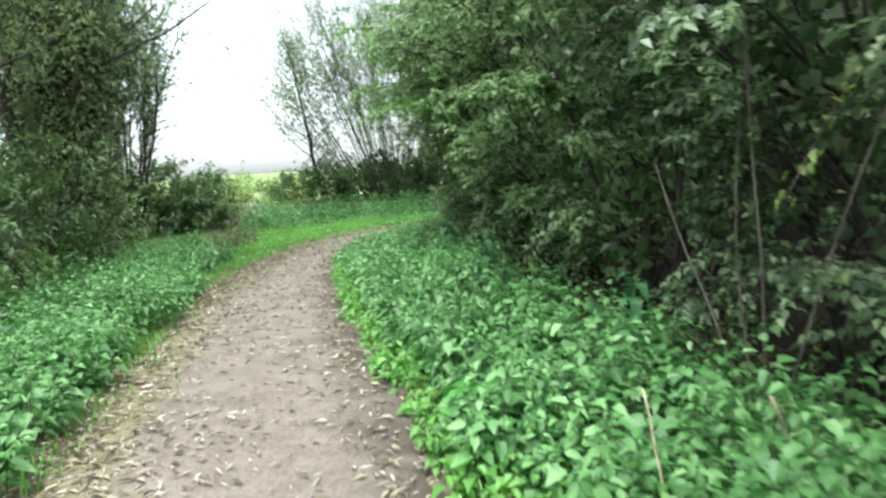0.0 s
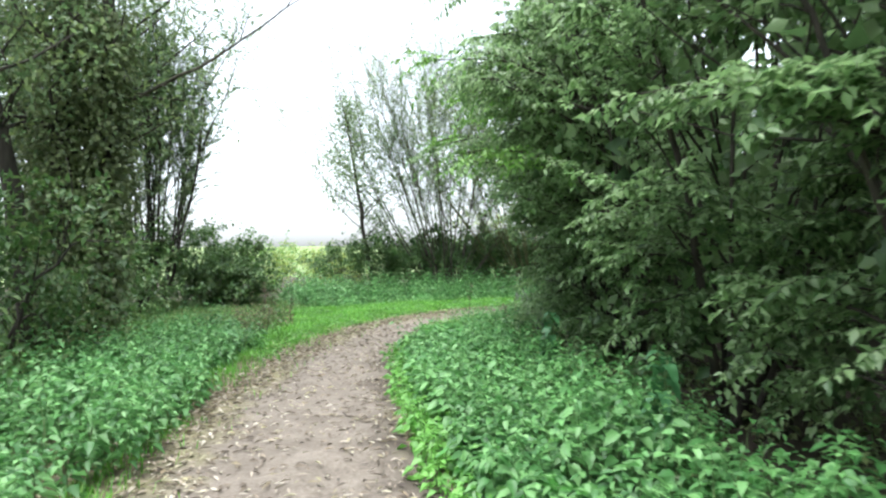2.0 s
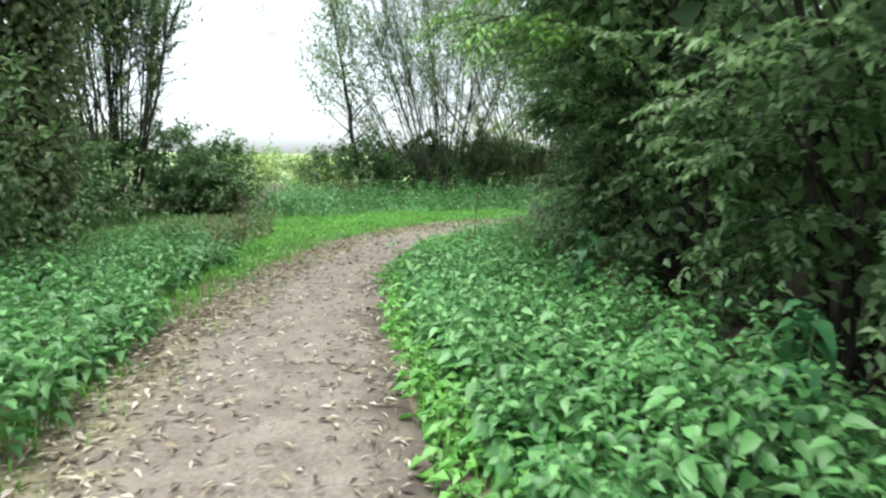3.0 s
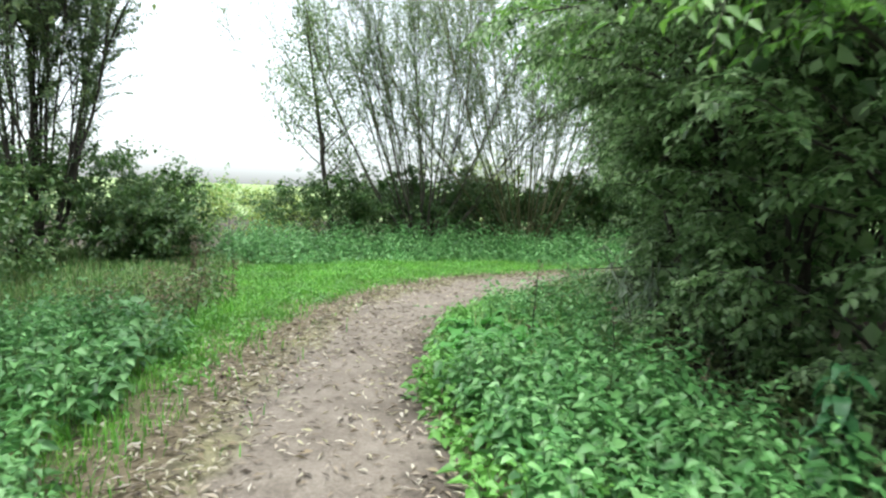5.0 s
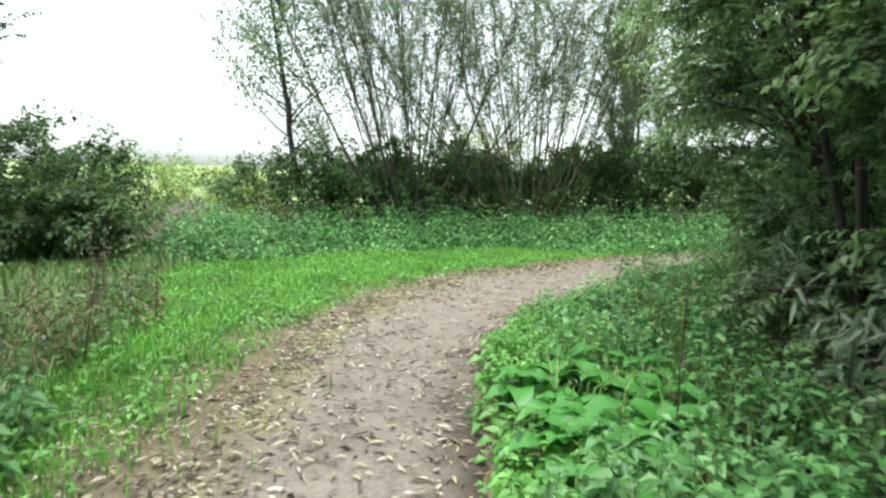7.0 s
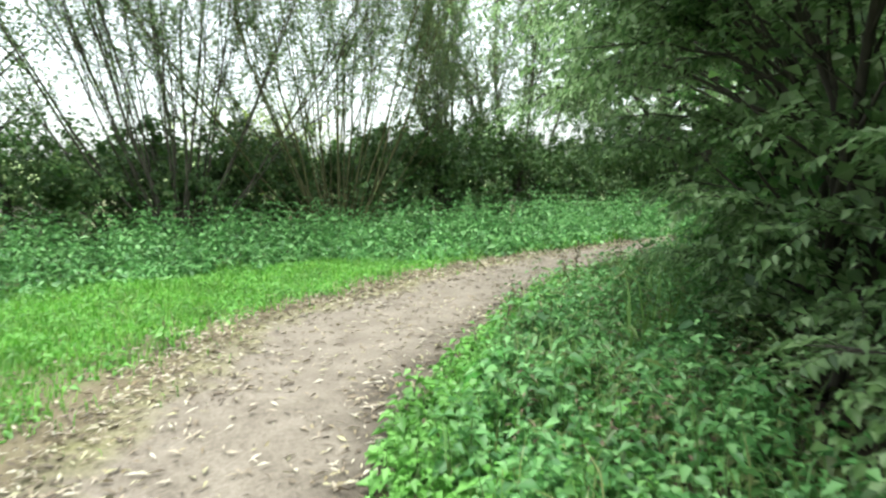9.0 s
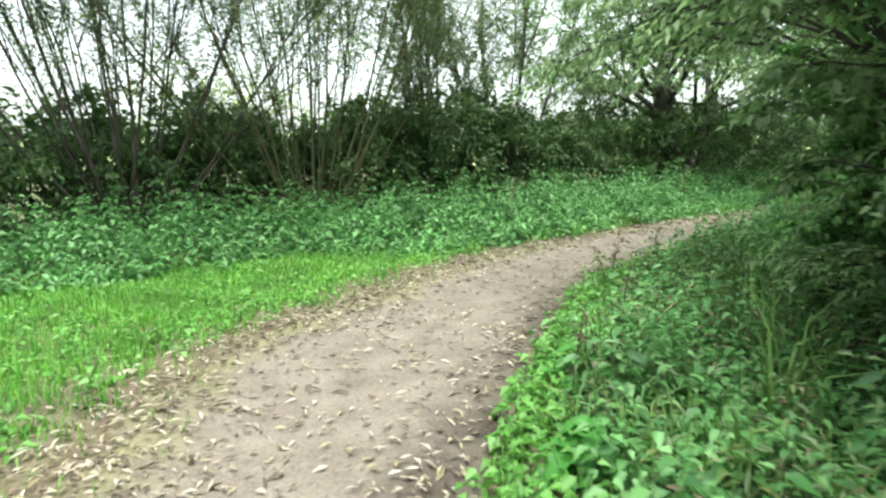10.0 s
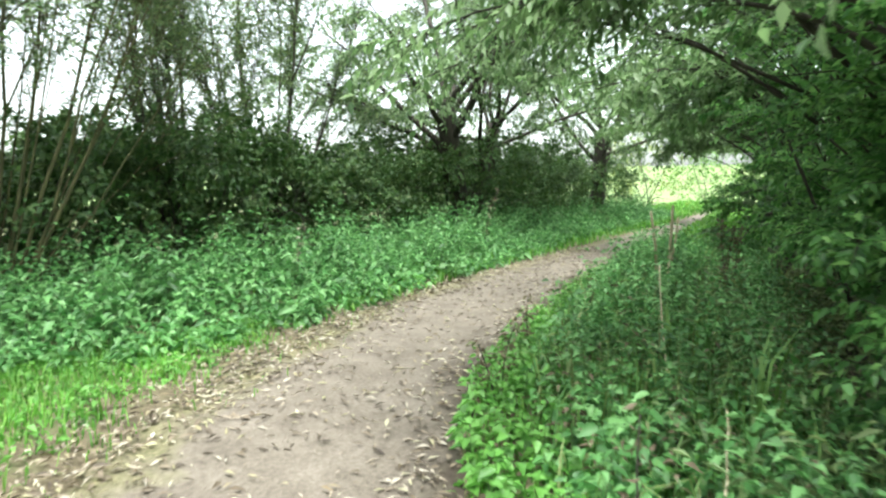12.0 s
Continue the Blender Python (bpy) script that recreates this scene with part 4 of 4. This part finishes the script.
lone("grass", grass_arrays(far_grass, 0.2, 0.012), M_GRASS, "grass along the far stretch of the path", "grass", "stuff")

under = scatter(9000, -0.5, 12, -3, 20, lambda p: (signed_gap(p, BUSH_FOOT) < 0.1 + 0.2 * lumps(p, 0.6)) & (signed_gap(p, BUSH_FOOT) > -2.2) & ((p[:, 1] > 9) | (rng.random(len(p)) < 0.3)))
bed("undergrowth", under, M_IVY, "dark low ivy and seedlings under the bushes", "undergrowth", tall=0.26, levels=4, leaf_len=0.085, narrow=0.75, spread=0.3, rich=False)
fallen = scatter(9000, -0.5, 12, -3, 20, lambda p: (signed_gap(p, BUSH_FOOT) < 0.5) & (signed_gap(p, BUSH_FOOT) > -1.6))
lone("leaf_mould", litter(fallen, 0.07, 0.5), M_MOULD, "brown dead leaves on the soil under bushes", "fallen leaves", "stuff")
# Withered weeds beside the grass, rough grass behind them.
tangle = scatter(650, -5, -2.3, 12.5, 18.5, lambda p: ((p[:, 0] + 3.5) / 0.75) ** 2 + ((p[:, 1] - 15.2) / 2.2) ** 2 + 0.3 * lumps(p, 0.4) < 1)
bed("weed_tangle", tangle[::2], M_BROWN, "brown withered weeds beside the grass", "weeds", tall=0.42, levels=7, leaf_len=0.07, narrow=0.35, spread=0.2, rich=False)
bed("weed_tangle", tangle[1::4], M_HEDGE, "rough dark green weeds among withered ones", "weeds", tall=0.55, levels=6, leaf_len=0.09, narrow=0.5, spread=0.2, rich=False)
rough = scatter(30000, -9, -2.2, 8, 23, lambda p: signed_gap(p, WEEDS_LEFT) > 0.2)
lone("rough_grass", grass_arrays(rough, 0.26, 0.007), M_ROUGH, "rough yellowish grass under the outer trees", "grass", "stuff")
inner_rough = scatter(20000, 0, 13, 11, 21, right_zone(0.4, 0.5))
lone("rough_grass", grass_arrays(inner_rough, 0.42, 0.006), M_ROUGH, "long grass among the weeds by the bushes", "grass", "stuff")

tall_bed = scatter(1500, 5.4, 11, 17, 21.8, lambda p: (-signed_gap(p, RIGHT) > 0.6 + 0.15 * lumps(p, 0.4)) & (-signed_gap(p, RIGHT) < 1.5))
bed("nettle_bed", tall_bed, M_NETTLE, "tall ragged nettles leaning over the edge of the path", "nettles", tall=0.7, levels=8, leaf_len=0.085, narrow=0.6, spread=0.3, rich=False)
tall_grass = scatter(7000, 4.5, 11, 17, 21.8, lambda p: (-signed_gap(p, RIGHT) > 0.5) & (-signed_gap(p, RIGHT) < 1.7))
lone("rough_grass", grass_arrays(tall_grass, 0.55, 0.006), M_ROUGH, "long grass leaning over the edge of the path", "grass", "stuff")
# Mixed weeds on the inside of the bend: withered stalks and coarse leaves among the nettles.
bend = scatter(2600, 1.2, 9, 14.5, 20, right_zone(0.5, 0.6))
bed("weed_tangle", bend[::8], M_BROWN, "brown withered weeds among the nettles by the bend", "weeds", tall=0.5, levels=7, leaf_len=0.06, narrow=0.35, spread=0.2, rich=False)
bed("weed_tangle", bend[1::4], M_NETTLE, "coarse broad-leaved green weeds among the nettles by the bend", "weeds", tall=0.52, levels=6, leaf_len=0.09, narrow=0.55, spread=0.2)
bed("weed_tangle", bend[2::8], M_WILLOW, "pale grey-green weeds with narrow leaves by the bend", "weeds", tall=0.6, levels=8, leaf_len=0.1, narrow=0.24, spread=0.2, rich=False)

# Fallen leaves.
on_path = scatter(340000, -3, 14, -2, 24, lambda p: (signed_gap(p, LEFT) < 0.9) & (-signed_gap(p, RIGHT) < 0.1)
                  & (rng.random(len(p)) < (0.1 + 0.95 * np.exp(-np.abs(signed_gap(p, LEFT) + 0.05) / 0.35)) * np.clip(0.8 + 0.5 * lumps(p, 0.8, 4), 0.2, 1.3) + 0.4 * np.exp(-np.abs(signed_gap(p, RIGHT) - 0.2) / 0.15)))
lone("fallen_leaves", litter(on_path, 0.078, 0.22), M_LITTER, "narrow withered willow leaves lying on the path", "fallen leaves", "stuff")


# ---- single plants and small things ----
def broad_leaf(length, width, curl, material, name="leaf"):
    """One large leaf: a ribbed, arching blade with wavy edges on a short stalk."""
    n = 7
    t = np.linspace(0, 1, n)
    half = width * 0.5 * np.sin(np.pi * np.clip(t, 0.02, 0.985) ** 0.8) ** 0.8
    spine = np.stack([np.zeros(n), length * (t * 0.95), length * (0.75 * t - curl * t * t)], 1)
    wave = 0.06 * width * np.sin(t * 17)
    v = []
    for i in range(n):
        v += [spine[i] + (-half[i], 0, 0.25 * half[i] + wave[i]), spine[i], spine[i] + (half[i], 0, 0.25 * half[i] - wave[i])]
    f = []
    for i in range(n - 1):
        for j in (0, 1):
            q = i * 3 + j
            f += [(q, q + 1, q + 4), (q, q + 4, q + 3)]
    me = mesh_of(name, np.array(v), np.array(f), material)
    me.polygons.foreach_set("use_smooth", np.ones(len(f), bool))
    return me


def rosette(name, x, y, count, length, width, material, label, category, z=0.0, rise=0.0, group=""):
    """A plant of broad leaves, each a part."""
    ob = tagged(thing(name, x, y, z), label, category, group)
    shapes = [broad_leaf(length * q, width * q, c, material) for q, c in ((1.0, 0.95), (0.8, 1.05), (0.62, 0.75))]
    for k in range(count):
        leaf = new("leaf", shapes[k % 3])
        leaf.parent = ob
        leaf.matrix_local = pose(rng.normal(0, 0.03), rng.normal(0, 0.03), rise * (k / count), rng.uniform(-25, 25), 0, 137.5 * k + rng.uniform(-20, 20))
    return ob


M_SEEDLING = leaf_material("seedling_leaves", [(0.035, 0.12, 0.045), (0.055, 0.17, 0.06), (0.08, 0.21, 0.075)], 0.42, 0.3)
M_DOCK = leaf_material("dock_leaves", [(0.055, 0.22, 0.035), (0.085, 0.29, 0.05), (0.12, 0.34, 0.065)], 0.38, 0.33)
M_PALELEAF = leaf_material("pale_leaves", [(0.10, 0.26, 0.08), (0.16, 0.34, 0.12)], 0.4, 0.4)
for x, y, size in [(0.3, 12.7, 0.36), (0.1, 12.2, 0.34), (0.55, 13.05, 0.37), (0.1, 13.1, 0.34), (0.62, 12.35, 0.36), (0.95, 13.4, 0.34), (0.5, 13.55, 0.33), (0.85, 12.8, 0.36), (0.3, 12.35, 0.33), (0.35, 13.2, 0.35), (0.1, 11.6, 0.3), (0.95, 5.6, 0.36), (1.2, 3.25, 0.36), (1.05, 4.3, 0.32), (0.6, 6.6, 0.34), (1.75, 16.2, 0.3), (2.4, 17.0, 0.3)]:
    rosette("dock_plant", x, y, 17, size, size * 0.48, M_DOCK, "broad-leaved dock plant at the edge of the path", "dock", 0.03, 0.2, "dock plants")
for x, y, size in [(-2.7, 11.6, 0.3), (-2.3, 8.6, 0.3), (-1.7, 4.6, 0.28), (-3.2, 13.2, 0.32)]:
    rosette("butterbur_plant", x, y, 9, size, size * 0.75, M_PALELEAF, "plant with broad pale green leaves among nettles", "plant", 0.1, 0.25, "broad-leaved plants")


def leafy_plant(x, y, tall, size, label):
    """An upright plant with large drooping leaves in pairs."""
    ob = tagged(thing("elder_seedling", x, y), label, "plant")
    part("stem", tube(wander((0, 0, -0.03), (0.1, 0, 1), tall, 6, 0.05), [0.012, 0.006], 6), M_STEM, ob)
    shapes = [broad_leaf(size, size * 0.5, 1.3, M_SEEDLING), broad_leaf(size * 0.75, size * 0.4, 1.1, M_SEEDLING)]
    for k in range(30):
        leaf = new("leaf", shapes[k % 2])
        leaf.parent = ob
        leaf.matrix_local = pose(0.1 * tall * (k / 30), 0, tall * (0.25 + 0.75 * k / 30), rng.uniform(-20, 15), 0, 90 * k + rng.uniform(-35, 35))
    return ob


leafy_plant(1.6, 6.3, 0.8, 0.17, "tall plant with large drooping green leaves beside bushes")
leafy_plant(1.4, 9.2, 0.8, 0.16, "leafy green plant in front of dark bushes")
leafy_plant(2.2, 3.6, 0.75, 0.16, "leafy green plant among nettles under bushes")


def dead_stalk(x, y, tall, tufts, label, lean=(0.0, 0.0), material=M_BROWN):
    """A dry upright stalk with withered seed tufts."""
    ob = tagged(thing("dead_stalk", x, y), label, "dry stalk", "dry stalks")
    line = wander((0, 0, -0.03), (lean[0], lean[1], 1), tall, 8, 0.05)
    part("stalk", tube(line, [0.007, 0.003], 5), M_DARKBARK, ob)
    p = line[rng.integers(3, 9, tufts)] + rng.normal(0, 0.025, (tufts, 3))
    L = rng.uniform(0.03, 0.07, tufts)
    part("seed_head", leaf_arrays(p, rng.normal(0, 0.6, (tufts, 3)) + np.array([0, 0, -0.3]), rng.normal(0, 1, (tufts, 3)), L, L * 0.4), material, ob, kind="stuff")
    return ob


for x, y, tall, tufts, lean in [(0.70, 12.3, 1.0, 18, (0.02, 0)), (4.65, 19.15, 0.6, 60, (-0.1, 0)), (4.5, 19.1, 0.5, 40, (-0.2, 0.05)), (5.9, 19.75, 0.5, 50, (-0.15, 0)), (6.7, 19.6, 0.55, 45, (0.1, 0)), (7.3, 19.7, 0.55, 45, (0.0, 0)),
                                (8.7, 18.95, 1.0, 150, (0.1, 0)), (8.95, 19.1, 0.95, 130, (0.0, 0)), (9.2, 19.0, 0.9, 120, (-0.05, 0)), (2.2, 16.9, 0.6, 25, (0.1, 0)), (3.3, 17.6, 0.65, 30, (0.0, 0.1)), (1.2, 11.6, 0.7, 20, (0, 0)), (1.35, 10.4, 0.6, 20, (0.1, 0)),
                                (-2.9, 14.2, 0.85, 60, (0.1, 0)), (-3.2, 15.2, 0.95, 70, (0, 0)), (-3.5, 16.2, 0.9, 60, (0.1, 0)), (-2.8, 15.6, 0.7, 50, (0.15, 0))]:
    dead_stalk(x, y, tall, tufts, "thin dry brown stalk with withered seed heads", lean)
for x, y, tall in [(11.4, 24.3, 1.35), (6.3, 23.6, 0.95)]:
    dead_stalk(x, y, tall, 90, "tall pale hogweed stalk with seed heads above nettles", (0.03, 0), M_LITTER)


def sticks(name, a, b, radius, label, material=M_DRY):
    """A bare stick from a to b."""
    a, b = np.array(a, float), np.array(b, float)
    t = np.linspace(0, 1, 7)[:, None]
    line = (b - a) * t + np.cumsum(rng.normal(0, 0.008, (7, 3)), 0)
    ob = lone(name, tube(line, [radius, radius * 0.6], 6), material, label, "stick")
    ob.location = a
    return ob


sticks("broken_cane", (2.38, 1.93, -0.02), (2.11, 1.73, 0.66), 0.011, "pale broken cane standing in the nettles")
sticks("bent_cane", (1.75, 1.72, 0.0), (1.74, 1.97, 0.58), 0.006, "thin pale bent stalk standing in the nettles")
sticks("bare_shoot", (2.44, 2.4, 0.05), (2.27, 3.21, 1.40), 0.008, "bare shoot leaning in front of the bushes", M_BARK)
sticks("cut_cane", (8.1, 19.45, -0.02), (7.9, 19.5, 1.12), 0.02, "pale cut cane beside the path")
sticks("cut_cane", (8.16, 19.42, -0.02), (8.16, 19.42, 1.2), 0.021, "pale cut cane beside the path")
sticks("cut_cane", (8.22, 19.45, -0.02), (8.36, 19.4, 1.05), 0.018, "pale cut cane beside the path")
sticks("dry_bramble", (4.6, 18.0, 0.15), (6.6, 18.9, 0.75), 0.008, "long dry bramble shoot over the weeds")
sticks("dry_bramble", (3.2, 17.3, 0.2), (4.0, 17.5, 0.45), 0.006, "long dry bramble shoot over the weeds")


def sword_tuft(x, y, count, tall, label, material=M_ROUGH):
    """A tuft of long sword-shaped leaves, each a part."""
    ob = tagged(thing("sedge_tuft", x, y), label, "sedge", "sedge tufts")
    for k in range(count):
        v, f = grass_arrays(np.zeros((1, 2)), tall * 0.75, 0.011)
        leaf = part("blade", (v + rng.normal(0, 0.05, 3) * np.array([1, 1, 0]), f), material, ob)
    return ob


for x, y, n, tall in [(3.0, 16.1, 14, 0.9), (2.7, 15.9, 12, 0.85), (3.5, 16.6, 14, 0.9), (2.0, 15.6, 10, 0.7), (4.6, 17.6, 12, 0.8), (1.6, 14.9, 12, 0.6), (5.4, 18.4, 10, 0.7)]:
    sword_tuft(x, y, n, tall, "tuft of long green sedge leaves among weeds")

sprig = tagged(thing("silver_sapling", 1.85, 12.4), "small sapling with narrow silvery drooping leaves", "sapling")
for k in range(7):
    w = wander((0, 0, -0.02), (-0.45 + 0.2 * k / 3, -0.2 + rng.normal(0, 0.2), 1.0), rng.uniform(0.9, 1.3), 7, 0.1, -0.05)
    part("shoot", tube(w, [0.008, 0.003], 5), M_BARK, sprig)
    p = np.repeat(w[3:], 4, 0) + rng.normal(0, 0.03, (20, 3))
    L = rng.uniform(0.10, 0.19, 20)
    part("foliage", leaf_arrays(p, rng.normal(0, 0.5, (20, 3)) + np.array([-0.3, -0.1, -0.5]), np.array([0, 0, 1.0]) + rng.normal(0, 0.3, (20, 3)), L, L * 0.2, True), M_SILVER, sprig)

sapling = tagged(thing("sapling", 2.42, 2.4), "thin young sapling with small pale leaf clusters", "sapling")
for a, tall in (((0.0, 0.02, 1.0), 3.6), ((-0.18, 0.12, 1.0), 2.2), ((0.12, -0.1, 1.0), 2.6)):
    w = wander((0, 0, -0.02), a, tall, 14, 0.04)
    part("stem", tube(w, [0.007, 0.003], 6), M_BARK, sapling)
    p = np.repeat(w[2:], 5, 0) + rng.normal(0, 0.05, (len(w[2:]) * 5, 3))
    L = rng.uniform(0.035, 0.065, len(p))
    part("foliage", leaf_arrays(p, rng.normal(0, 1, (len(p), 3)), np.array([0, 0, 1.0]) + rng.normal(0, 0.4, (len(p), 3)), L, L * 0.6), M_WILLOW, sapling)
w = np.array([2.51, 2.40, 1.22]) - np.array([2.42, 2.4, 0]) + np.linspace(0, 1, 9)[:, None] * np.array([0.22, -0.12, 0.5])
part("twig", tube(w, [0.005, 0.002], 5), M_BARK, sapling)
p = np.repeat(w, 2, 0) + rng.normal(0, 0.025, (18, 3))
part("yellow_leaves", leaf_arrays(p, rng.normal(0, 0.5, (18, 3)) + np.array([-0.4, 0, -0.4]), np.array([0, 0, 1.0]) + rng.normal(0, 0.4, (18, 3)), 0.06, 0.035, True), M_YELLOW, sapling, "yellowing leaves on a twig", "stuff")
